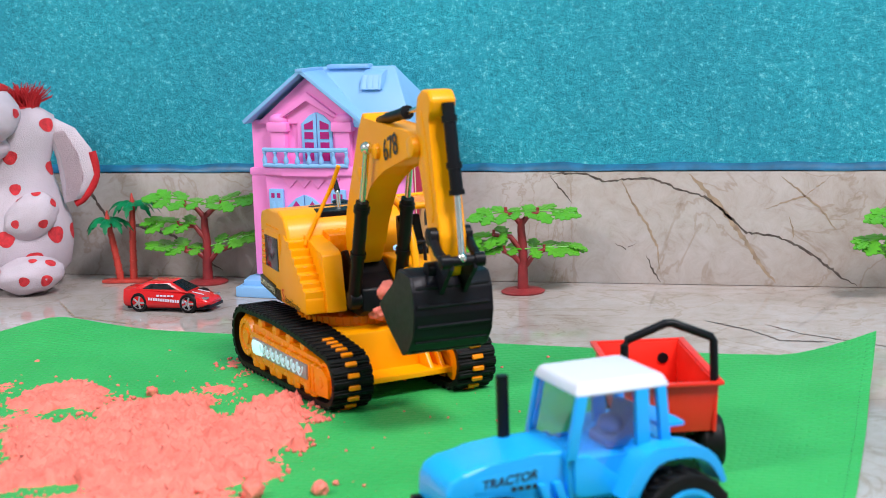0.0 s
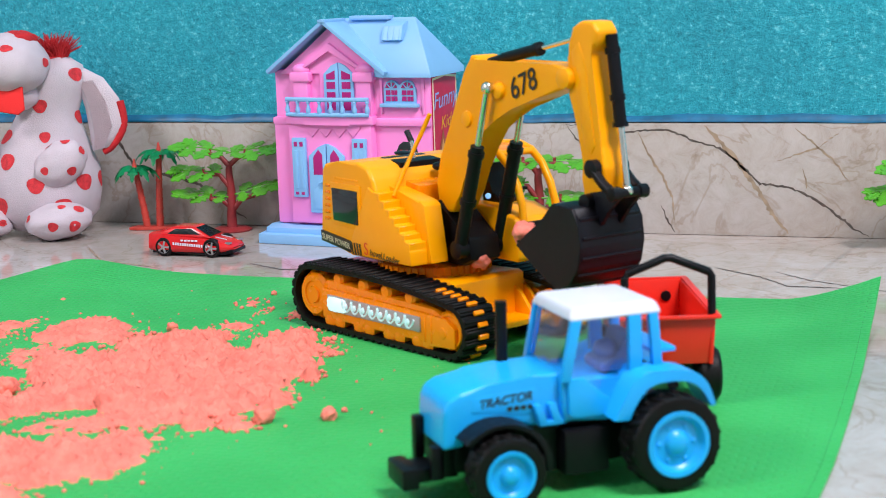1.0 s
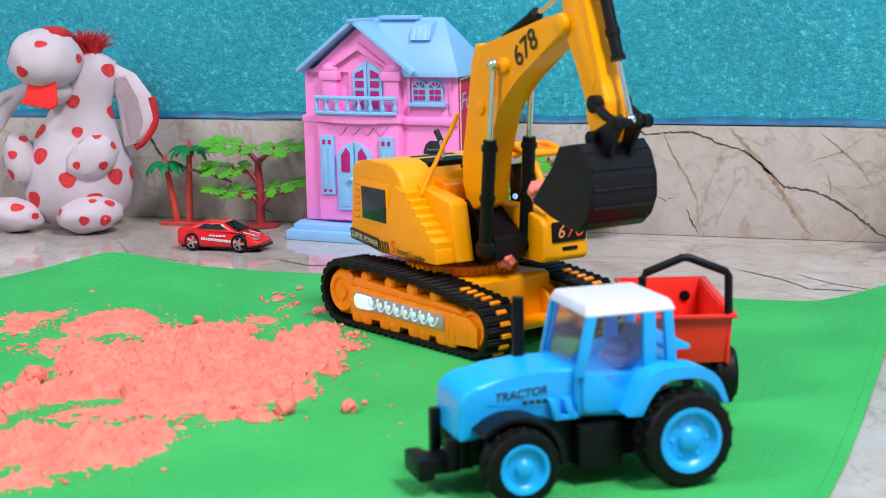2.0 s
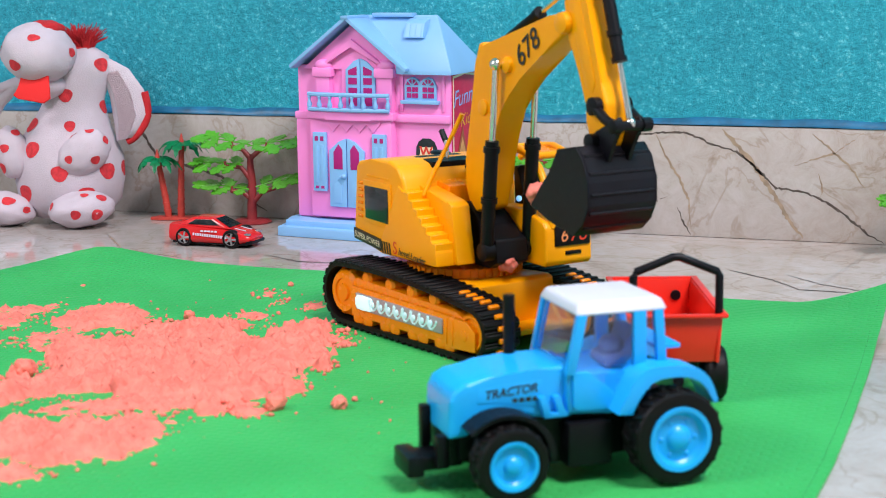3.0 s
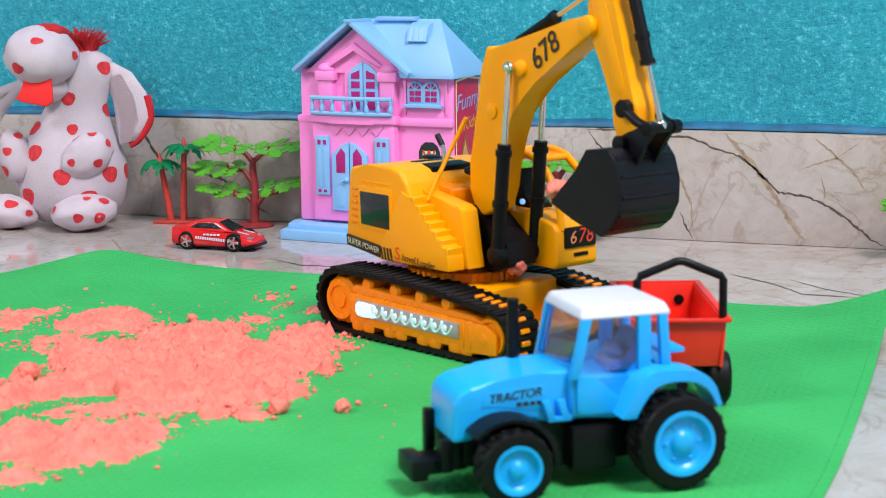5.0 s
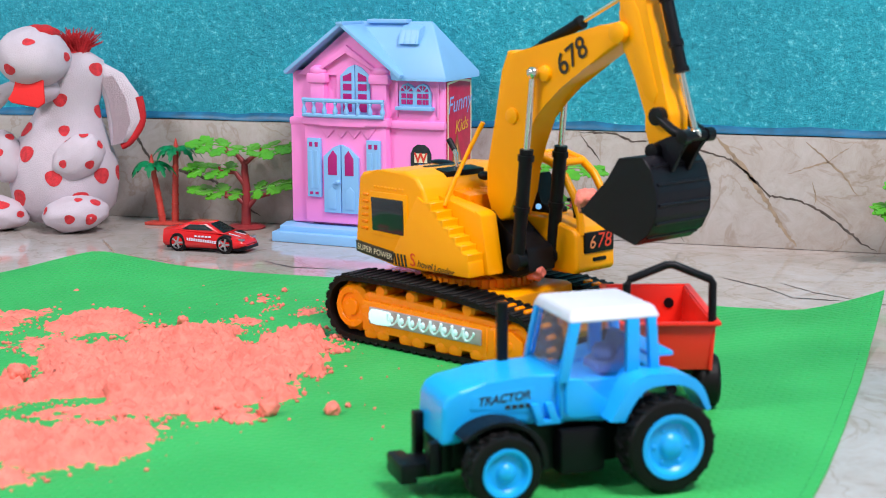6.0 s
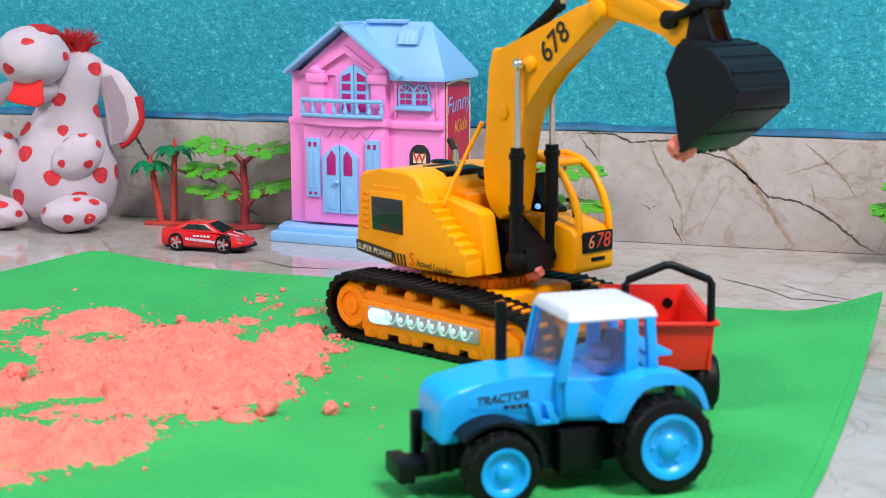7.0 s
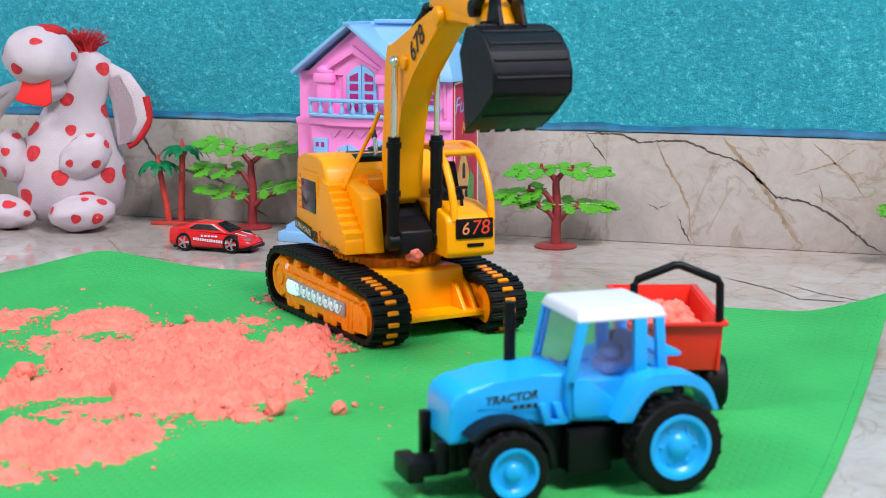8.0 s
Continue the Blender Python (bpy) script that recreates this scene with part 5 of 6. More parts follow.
def spots(ob, count, seed, gap, small, large):
    """Velvet spots laid on the front of a soft part, each bent to its surface."""
    me = ob.data
    tree_ = BVHTree.FromPolygons([v.co.copy() for v in me.vertices], [tuple(q.vertices) for q in me.polygons])
    rnd = random.Random(seed)
    faces = [q for q in me.polygons if q.normal.y < 0.15 and q.normal.z > -0.5]
    done = []
    for _ in range(900):
        if len(done) >= count:
            break
        q = rnd.choice(faces)
        c = q.center
        if any((c - d).length < gap * CM for d in done):
            continue
        done.append(c.copy())
        n = q.normal
        u = n.cross(Vector((0, 0, 1)))
        if u.length < 0.2:
            continue
        u.normalize()
        v = n.cross(u)
        r = rnd.uniform(small, large) * CM
        sx, sy = rnd.uniform(0.85, 1.15), rnd.uniform(0.7, 1.0)
        bm = B()
        rings = []
        for k, f in enumerate((0.0, 0.55, 1.0)):
            ring = []
            for j in range(16 if k else 1):
                a = 2 * math.pi * j / 16
                wob = 1 + 0.08 * math.sin(3 * a + seed)
                p = c + (u * math.cos(a) * sx + v * math.sin(a) * sy) * r * f * wob
                hit, nn, _, _ = tree_.find_nearest(p)
                ring.append(bm.verts.new((hit + nn * 0.00035) / CM))
            rings.append(ring)
        for j in range(16):
            bm.faces.new((rings[0][0], rings[1][j], rings[1][(j + 1) % 16]))
            bm.faces.new((rings[1][j], rings[2][j], rings[2][(j + 1) % 16], rings[1][(j + 1) % 16]))
        part("spot", bm, PLUSH_SPOT, ob, "", 180)


def plush():
    p = thing("plush_animal", pose(-0.6875, 1.098, 0, 0, 0, 14) @ Matrix.Diagonal((0.9, 0.9, 0.96, 1)), "white plush toy animal with red spots sitting on marble", "plush toy")

    def put(name, bm, material, label=""):
        return part(name, bm, material, p, label, sharp=80)
    bm = B()
    lathe(bm, [(0.6, 0.25), (3.3, 0.5), (4.6, 1.8), (5.0, 3.6), (4.8, 5.4), (4.0, 7.4), (3.1, 9.2), (2.7, 10.2), (2.85, 11.4), (2.9, 12.6), (2.4, 13.9), (1.1, 14.6), (0.2, 14.8)], (0, 0, 0), "z", 40)
    for v in bm.verts:
        lean = max(0, v.co.z - 7) / 7
        k = 1 + 0.05 * noise.noise(v.co * 0.35)
        v.co = Vector((v.co.x * k + 1.5 * lean, v.co.y * 0.85 * k + 0.4 * lean, v.co.z))
    spots(put("body", bm, PLUSH, "white velvet body"), 30, 3, 2.35, 0.55, 0.95)
    head = put("head", blob((-1.3, -3.0, 14.35), (3.2, 3.3, 2.45), pose(0, 0, 0, 8, 10, 0), lumps=0.06), PLUSH, "round white velvet muzzle")
    spots(head, 7, 5, 2.6, 0.45, 0.8)
    put("chin", blob((-1.0, -2.5, 11.7), (1.7, 1.7, 1.2), seed=3), PLUSH)
    part("head_crest", blob((-0.6, -2.4, 16.35), (1.5, 1.5, 0.6), pose(0, 0, 0, 0, 8, 0), lumps=0.2, seed=5), PLUSH_RED, p, "dark red felt crest", 80)
    bm = B()
    prism(bm, [(-1.3, -0.2), (1.0, -0.4), (1.2, -2.5), (0.6, -2.9), (-1.7, -2.5), (-2.1, -2.2), (-1.5, -1.5)], -0.15, 0.15, 0.1)
    t = put("tongue", bm, FELT_RED, "bright red felt tongue")
    t.matrix_basis = pose(-0.009, -0.047, 0.132, -12, 0, 0)
    # tuft of yarn
    random.seed(8)
    bm = B()
    for k in range(240):
        a, b = random.uniform(0, 2 * math.pi), random.uniform(0, 1) ** 0.6
        root = Vector((1.5 + 0.85 * random.uniform(-1, 1), 0.2 + 0.5 * random.uniform(-1, 1), 14.2))
        d = Vector((math.cos(a) * b * 0.9 + 0.1, math.sin(a) * b * 0.5, 1.0)).normalized()
        ln = random.uniform(1.6, 2.6)
        mid = root + d * ln * 0.5 + Vector((0, 0, 0.1))
        tip = root + d * ln + Vector((math.cos(a) * 0.4, 0, -0.25 * b))
        tube(bm, [root, mid, tip], 0.075, 4, 0.03, cap=False)
    tagged(put("yarn_tuft", bm, PLUSH_RED, "tuft of dark red yarn"), kind="stuff")
    # ears: long bent flaps with pink lining and red tips
    for s, pts in ((1, [(3.0, 0.6, 13.7), (4.6, 0.3, 12.6), (5.6, 0.1, 10.8), (6.0, 0.0, 8.8), (5.4, 0.0, 7.0)]), (-1, [(-3.2, -1.0, 12.2), (-5.0, -1.4, 11.3), (-6.6, -1.6, 10.2), (-7.4, -1.8, 9.0), (-7.6, -1.9, 8.0)])):
        bm = B()
        wide = [0.7, 1.2, 1.55, 1.65, 0.9]
        rows = []
        n = 10
        for q, w in zip(pts, wide):
            q = Vector(q)
            rows.append([bm.verts.new(q + Vector((w * math.cos(a), -0.25 + 0.45 * math.sin(a), 0.35 * w * math.cos(a) * (0.6 if s > 0 else -0.6)))) for a in (2 * math.pi * j / n for j in range(n))])
        for a, b in zip(rows, rows[1:]):
            for j in range(n):
                bm.faces.new((a[j], a[(j + 1) % n], b[(j + 1) % n], b[j]))
        bm.faces.new(rows[0])
        bm.faces.new(rows[-1])
        bmesh.ops.subdivide_edges(bm, edges=bm.edges[:], cuts=1, use_grid_fill=True, smooth=0.6)
        ear = put("ear", bm, PLUSH_WHITE, "long floppy white ear")
        bm = B()
        inner = []
        for q, w in zip(pts[1:], wide[1:]):
            q = Vector(q)
            inner.append((q + Vector((-0.75 * w * 0.9, -0.66, -0.1)), q + Vector((0.3 * w, -0.72, 0.1))))
        va = [(bm.verts.new(a), bm.verts.new(b)) for a, b in inner]
        for (a, b), (c, d) in zip(va, va[1:]):
            bm.faces.new((a, b, d, c))
        bmesh.ops.solidify(bm, geom=bm.faces[:], thickness=0.12)
        part("ear_lining", bm, PLUSH_PINK, ear, "pale pink ear lining")
        tipx = [Vector(q) + Vector((w * 1.02 * (1 if s > 0 else -0.7), -0.25, 0.1)) for q, w in zip(pts[2:], wide[2:])] + [Vector(pts[-1]) + Vector((0.1, -0.25, -0.25))]
        fine = []
        for q0, q1 in zip(tipx, tipx[1:]):
            fine += [q0.lerp(q1, j / 5) for j in range(5)]
        fine.append(tipx[-1])
        for _ in range(6):
            fine = [fine[0]] + [(a_ + b_ * 2 + c_) / 4 for a_, b_, c_ in zip(fine, fine[1:], fine[2:])] + [fine[-1]]
        bm = tube(B(), fine, 0.36, 10, 0.3)
        part("ear_tip", bm, PLUSH_RED, ear, "dark red ear edge")
    spots(put("arm", blob((2.4, -3.2, 6.1), (2.5, 1.5, 1.75), pose(0, 0, 0, 10, -28, 10), seed=7, lumps=0.12), PLUSH, "stubby spotted arm"), 6, 21, 1.5, 0.35, 0.65)
    spots(put("arm", blob((-4.4, -2.2, 6.0), (1.5, 1.5, 2.3), pose(0, 0, 0, 0, -12, 0), seed=9, lumps=0.12), PLUSH, "stubby spotted arm"), 6, 22, 1.5, 0.35, 0.65)
    spots(put("foot", blob((2.2, -4.2, 1.55), (2.9, 2.3, 1.5), pose(0, 0, 0, 0, -6, 12), seed=11, lumps=0.1), PLUSH, "spotted foot"), 6, 23, 1.5, 0.35, 0.65)
    spots(put("foot", blob((-5.2, -3.0, 1.45), (2.9, 2.2, 1.4), pose(0, 0, 0, 0, 8, -10), seed=13, lumps=0.1), PLUSH, "spotted foot"), 6, 24, 1.5, 0.35, 0.65)
    return p


plush()


# ---------- toy trees ----------
def leaf_outline(ln, wide):
    """A lobed oak-like leaf in its plane, stalk end at the origin."""
    half = [(0.0, 0.06), (0.1, 0.1), (0.16, 0.42), (0.26, 0.56), (0.33, 0.3), (0.4, 0.66), (0.52, 0.92), (0.58, 0.44), (0.66, 0.62), (0.78, 0.72), (0.84, 0.34), (0.93, 0.3), (1.0, 0.06)]
    return [(u * ln, v * wide) for u, v in half] + [(u * ln, -v * wide) for u, v in half[::-1]]


def spray(parent, at, length, heading, tilt, seed, lean=0.0, material=None):
    """A flat moulded leaf plate: a stalk with broad lobed leaves fanned out to both sides."""
    random.seed(seed)
    bm = B()
    tube(bm, [(0, 0, 0), (length * 0.5, 0, 0.1), (length * 0.95, 0, -0.06)], 0.07, 6, 0.035)
    fans = [(0.12, s * random.uniform(55, 80), 0.34) for s in (-1, 1)] + [(0.34, s * random.uniform(45, 70), 0.42) for s in (-1, 1)]
    fans += [(0.56, s * random.uniform(38, 62), 0.4) for s in (-1, 1)] + [(0.74, s * random.uniform(26, 48), 0.32) for s in (-1, 1)] + [(0.7, 0, 0.34)]
    for k, heading_leaf, size in fans:
        ln = length * size * random.uniform(0.92, 1.12)
        m = pose(length * k, 0, 0.03 + random.uniform(-0.03, 0.06), random.uniform(-9, 9), random.uniform(-4, 14), heading_leaf)
        before = set(bm.verts)
        prism(bm, leaf_outline(ln, ln * 0.42), -0.035, 0.035, 0.0, "z")
        tube(bm, [(0.0, 0, 0.04), (ln * 0.9, 0, 0.04)], 0.035, 5, 0.02)
        bmesh.ops.transform(bm, verts=[v for v in bm.verts if v not in before], matrix=m)
    ob = part("leaf_spray", bm, material or LEAF, parent, "flat lime green moulded leaf spray")
    ob.matrix_basis = pose(at[0] * CM, at[1] * CM, at[2] * CM, 0, 0, heading) @ pose(0, 0, 0, 0, tilt, 0) @ pose(0, 0, 0, lean, 0, 0)
    return ob


def tree(x, y, yaw, limbs, group):
    t = thing("toy_tree", pose(x, y, 0, 0, 0, yaw), "lime green plastic toy tree with maroon trunk beside the skirting", "toy tree", group)
    bm = B()
    lathe(bm, [(1.55, 0.01), (1.6, 0.12), (1.3, 0.26), (0.3, 0.3)], (0, 0, 0), "z", 28)
    part("base_disc", bm, TRUNK, t, "maroon round base")
    bm = B()
    tube(bm, [(0, 0, 0.1), (0.02, 0, 1.5), (0.08, 0.05, 3.2), (-0.02, 0, 4.6), (0.0, 0, 5.4)], 0.42, 12, 0.24)
    part("trunk", bm, TRUNK, t, "maroon plastic trunk")
    for i, (root, mid, tip, length, heading, tilt) in enumerate(limbs):
        bm = B()
        tube(bm, [root, mid, tip], 0.24, 10, 0.15)
        ball(bm, tip, 0.19, 8)
        br = part("branch", bm, TRUNK, t)
        part("peg", tube(B(), [tip, (tip[0], tip[1], tip[2] + 0.4)], 0.12, 8), TRUNK, br)
        ux, uy = math.cos(math.radians(heading)), math.sin(math.radians(heading))
        spray(t, (tip[0] - ux * length * 0.35, tip[1] - uy * length * 0.35, tip[2] + 0.12), length * 1.08, heading, tilt, 20 + i, lean=(17 if abs(heading) < 90 else -17) * (1, 0.8, 1.1, 0.7, 1)[i])
    return t


# root, bend and tip of each limb; length, heading and tilt of its leaf plate
LIMBS_A = [((0, 0, 5.2), (-0.6, 0, 5.9), (-1.4, -0.3, 6.2), 4.3, 182, -8), ((0, 0, 5.2), (0.7, 0, 5.8), (1.4, -0.2, 6.1), 4.4, 4, -6),
           ((0, 0, 3.5), (-0.8, 0, 4.5), (-2.0, -0.3, 4.6), 4.0, 178, -3), ((0, 0, 1.9), (-0.7, -0.1, 2.5), (-1.5, -0.3, 2.6), 4.0, 184, -6),
           ((0.1, 0, 1.6), (0.9, -0.1, 2.5), (1.9, -0.2, 2.8), 4.3, -4, -14)]
LIMBS_B = [((0, 0, 5.0), (-0.5, 0, 5.6), (-1.1, -0.2, 5.9), 3.7, 182, 6), ((0, 0, 5.0), (0.5, 0, 5.6), (1.2, -0.2, 5.8), 4.0, -3, 2),
           ((0, 0, 3.0), (-0.8, 0, 4.1), (-2.0, -0.2, 4.3), 3.7, 184, 8), ((0, 0, 2.0), (-0.6, -0.1, 2.7), (-1.3, -0.2, 3.1), 3.6, 174, -6),
           ((0.1, 0, 1.8), (0.8, -0.1, 2.7), (1.6, -0.2, 3.1), 4.0, 2, 0)]
tree(-0.5385, 1.125, 12, LIMBS_A, "toy trees along the wall")
tree(-0.2834, 1.1115, 16, LIMBS_B, "toy trees along the wall")
tree(-0.0085, 1.118, 20, LIMBS_B, "toy trees along the wall")


def palms():
    t = thing("toy_palms", pose(-0.6075, 1.1235, 0, 0, 0, 14), "pair of green plastic toy palms on one red base", "toy palm")
    part("base_strip", prism(B(), [(-1.9, -0.5), (-1.2, -0.8), (1.8, -0.8), (2.2, -0.2), (1.8, 0.6), (-1.4, 0.6)], 0.02, 0.26, 0.06, "z"), PALM_TRUNK, t, "red moulded base")
    for x, lean, hgt, seed in ((-0.5, -0.75, 5.0, 1), (0.55, 0.25, 6.3, 2)):
        random.seed(seed)
        bm = B()
        pts = [(x + lean * (i / 8) ** 1.2, 0, 0.15 + (hgt - 0.15) * i / 8) for i in range(9)]
        tube(bm, pts, 0.3, 10, 0.22)
        for i in range(1, 8):
            q = pts[i]
            tube(bm, [(q[0], 0, q[2] - 0.06), (q[0], 0, q[2] + 0.06)], 0.345 - 0.012 * i, 10)
        part("palm_trunk", bm, PALM_TRUNK, t, "ringed red trunk")
        top = Vector(pts[-1])
        part("palm_bud", tube(B(), [top, top + Vector((0, 0, 0.75))], 0.22, 8, 0.05), PALM_TRUNK, t)
        for k in range(8):
            a = 2 * math.pi * k / 8 + random.uniform(-0.2, 0.2)
            ln = random.uniform(2.3, 2.9)
            bm = B()
            prev = None
            n = 9
            side = Vector((-math.sin(a), math.cos(a), 0))
            out = Vector((math.cos(a), math.sin(a), 0))
            for i in range(n + 1):
                u = i / n
                q = top + out * ln * (u - 0.22 * u * u) + Vector((0, 0, 0.5 * math.sin(u * 1.9) - 1.5 * u ** 2.2))
                w = 0.6 * math.sin(math.pi * min(1, 0.18 + 0.82 * u)) * (1.0 if i % 2 == 0 else 0.6)
                row = [bm.verts.new(q + side * w - Vector((0, 0, w * 0.5))), bm.verts.new(q), bm.verts.new(q - side * w - Vector((0, 0, w * 0.5)))]
                if prev:
                    bm.faces.new((prev[0], prev[1], row[1], row[0]))
                    bm.faces.new((prev[1], prev[2], row[2], row[1]))
                prev = row
            bmesh.ops.solidify(bm, geom=bm.faces[:], thickness=0.07)
            part("frond", bm, PALM, t)
    return t


palms()


# ---------- the red car ----------
def car():
    c = thing("toy_car", pose(-0.5205, 1.025, 0, 0, 0, -1.0) @ Matrix.Diagonal((0.94, 0.94, 0.95, 1)), "glossy red die-cast sports car with white stripes", "toy car")
    st = [(-3.55, 1.05, 0.55, 1.55), (-3.4, 1.38, 0.4, 1.75), (-2.6, 1.5, 0.32, 1.8), (-1.3, 1.48, 0.3, 1.66), (0.2, 1.44, 0.3, 1.56), (1.6, 1.46, 0.3, 1.46), (2.7, 1.42, 0.34, 1.26), (3.4, 1.22, 0.42, 1.02), (3.65, 0.95, 0.5, 0.85)]
    bm = B()
    rings = []
    for x, w, z0, z1 in st:
        zm = z0 + (z1 - z0) * 0.55
        sec = [(-w * 0.8, z0), (-w, z0 + 0.25), (-w, zm), (-w * 0.9, z1 - 0.08), (-w * 0.5, z1), (0, z1 + 0.03), (w * 0.5, z1), (w * 0.9, z1 - 0.08), (w, zm), (w, z0 + 0.25), (w * 0.8, z0)]
        rings.append([bm.verts.new((x, y, z)) for y, z in sec])
    for a, b in zip(rings, rings[1:]):
        for j in range(len(a)):
            k = (j + 1) % len(a)
            bm.faces.new((a[j], a[k], b[k], b[j]))
    bm.faces.new(rings[0])
    bm.faces.new(rings[-1][::-1])
    bmesh.ops.subdivide_edges(bm, edges=bm.edges[:], cuts=1, use_grid_fill=True, smooth=0.4)
    body = part("body", bm, CAR_RED, c, "glossy red car body", sharp=50)
    bm = B()
    g = prism(bm, [(-2.9, 1.6), (-1.5, 2.25), (0.3, 2.28), (1.9, 1.45)], -1.22, 1.22)
    for v in bm.verts:
        if v.co.z > 2:
            v.co.y *= 0.74
    bev(bm, list(bm.verts), 0.16, 3)
    part("cabin", bm, CAR_RED, c, "red roof and pillars")
    for s in (-1, 1):
        bm = B()
        pts = [(-1.85, 1.72), (-1.2, 2.1), (0.15, 2.13), (0.95, 1.72)]
        vs = [bm.verts.new((x, s * (1.24 - (z - 1.6) * 0.45), z)) for x, z in pts]
        bm.faces.new(vs)
        bmesh.ops.solidify(bm, geom=bm.faces[:], thickness=0.04)
        part("side_glass", bm, CAR_GLASS, c, "dark side window")
        bm = B()
        for k in range(15):
            x = -1.25 + 0.2 * k
            box(bm, x, x + 0.12, s * 1.48 - 0.03, s * 1.48 + 0.03, 0.92 - 0.012 * k, 1.12 - 0.012 * k)
        part("side_stripe", bm, WHITE, c, "white chequered side stripe")
        bm = B()
        for k in range(5):
            box(bm, -0.55 + 0.3 * k, -0.35 + 0.3 * k, s * 1.49 - 0.03, s * 1.49 + 0.03, 1.22, 1.34)
        part("print_bars", bm, WHITE, c)
    bm = B()
    vs = [bm.verts.new(p) for p in ((0.5, -0.78, 2.2), (0.5, 0.78, 2.2), (1.75, 1.02, 1.58), (1.75, -1.02, 1.58))]
    bm.faces.new(vs)
    bmesh.ops.solidify(bm, geom=bm.faces[:], thickness=0.05)
    part("windscreen", bm, CAR_GLASS, c, "dark windscreen")
    for y in (-0.5, 0.5):
        part("bonnet_stripe", prism(B(), [(1.95, 1.47), (2.9, 1.29), (2.9, 1.25), (1.95, 1.43)], y - 0.05, y + 0.05), WHITE, c)
    part("front_splitter", box(B(), 3.1, 3.68, -1.15, 1.15, 0.32, 0.6, 0.08), BLACK, c, "black lower bumper")
    part("underbody", box(B(), -3.2, 3.2, -1.2, 1.2, 0.22, 0.42, 0.05), BLACK, c)
    for s in (-1, 1):
        part("headlight", box(B(), 3.0, 3.45, s * 0.95 - 0.2, s * 0.95 + 0.2, 1.0, 1.14, 0.05), SILVER, c)
        for x in (-2.1, 1.98):
            bm = B()
            lathe(bm, [(0.15, s * 0.9), (0.62, s * 0.9), (0.72, s * 1.0), (0.72, s * 1.42), (0.64, s * 1.52), (0.5, s * 1.52), (0.48, s * 1.42)], (x, 0, 0.72), "y", 26)
            w = part("tyre", bm, RUBBER, c, "black tyre")
            bm = B()
            for k in range(5):
                a = 2 * math.pi * k / 5
                box(bm, 0.02, 0.5, -0.08, 0.08, -0.07, 0.07, 0.02, m=Matrix.Translation((x, s * 1.46, 0.72)) @ pose(0, 0, 0, 0, math.degrees(a), 0), seg=1)
            lathe(bm, [(0.44, s * 1.4), (0.5, s * 1.5), (0.53, s * 1.5), (0.53, s * 1.4)], (x, 0, 0.72), "y", 22)
            part("rim", bm, SILVER, w, "silver spoked rim")
    return c


car()


# ---------- coral play sand ----------
# x, y, half-widths across and along the view, height; all in centimetres
HEAPS_MAIN = [(-37.4, 69.0, 6.1, 6.9, 0.7), (-33.4, 73.5, 2.2, 5.6, 0.68), (-33.6, 77.2, 1.1, 2.6, 0.58), (-30.1, 70.9, 0.5, 0.8, 0.34), (-39.0, 74.8, 2.8, 3.2, 0.68), (-38.3, 66.0, 3.4, 3.7, 0.7), (-33.7, 68.0, 3.1, 4.4, 0.7), (-43.6, 70.1, 2.3, 3.3, 0.5), (-32.9, 64.2, 2.2, 1.6, 0.5), (-30.0, 66.3, 0.8, 1.3, 0.42)]
HEAPS_FAR = [(-47.0, 77.6, 2.6, 3.9, 0.34), (-44.8, 76.3, 1.5, 3.2, 0.31), (-46.8, 72.4, 2.4, 1.9, 0.19), (-52.6, 77.7, 2.4, 1.9, 0.25), (-51.6, 75.0, 1.3, 1.6, 0.22), (-45.3, 70.6, 1.8, 1.1, 0.15), (-42.2, 75.6, 1.6, 1.9, 0.25)]
HEAPS_SIDE = [(-44.1, 65.0, 0.5, 1.8, 0.52), (-42.4, 62.2, 2.6, 1.7, 0.43), (-41.5, 64.7, 1.7, 2.4, 0.37), (-42.1, 59.9, 1.0, 2.3, 0.37), (-37.0, 61.1, 3.2, 1.1, 0.25), (-34.8, 61.9, 1.2, 1.2, 0.28), (-35.4, 56.1, 3.5, 3.0, 0.52), (-34.3, 58.7, 1.7, 1.7, 0.37), (-38.5, 55.4, 1.5, 3.2, 0.52), (-35.6, 51.3, 1.3, 1.0, 0.31), (-32.3, 62.1, 0.8, 1.3, 0.37), (-30.0, 62.3, 0.6, 0.8, 0.25), (-30.9, 62.9, 0.8, 1.0, 0.19)]
HEAPS_LOW = [(-52.9, 82.4, 0.9, 0.9, 0.09), (-51.9, 83.8, 0.2, 0.5, 0.09), (-40.5, 86.6, 0.7, 1.0, 0.12), (-38.7, 84.5, 0.3, 0.8, 0.12), (-36.3, 84.2, 0.6, 1.1, 0.19), (-39.8, 78.5, 0.8, 1.0, 0.19), (-38.7, 80.7, 1.1, 1.1, 0.19), (-38.7, 78.4, 1.1, 1.2, 0.19), (-42.7, 77.3, 0.8, 0.7, 0.12), (-32.0, 76.8, 0.4, 1.3, 0.25), (-31.0, 75.8, 0.5, 0.7, 0.19), (-48.5, 70.6, 0.7, 0.8, 0.12)]
BARE = [(-44.5, 74.0, 1.3, 1.8), (-38.5, 62.5, 1.1, 0.8), (-40.7, 59.6, 0.9, 1.4), (-47.3, 67.6, 2.6, 2.3), (-49.6, 72.2, 0.8, 1.0), (-50.5, 76.4, 0.8, 1.8), (-36.5, 77.0, 1.0, 2.2), (-33.1, 60.9, 0.9, 1.1)]
HEAPS = HEAPS_MAIN + HEAPS_FAR + HEAPS_SIDE + HEAPS_LOW


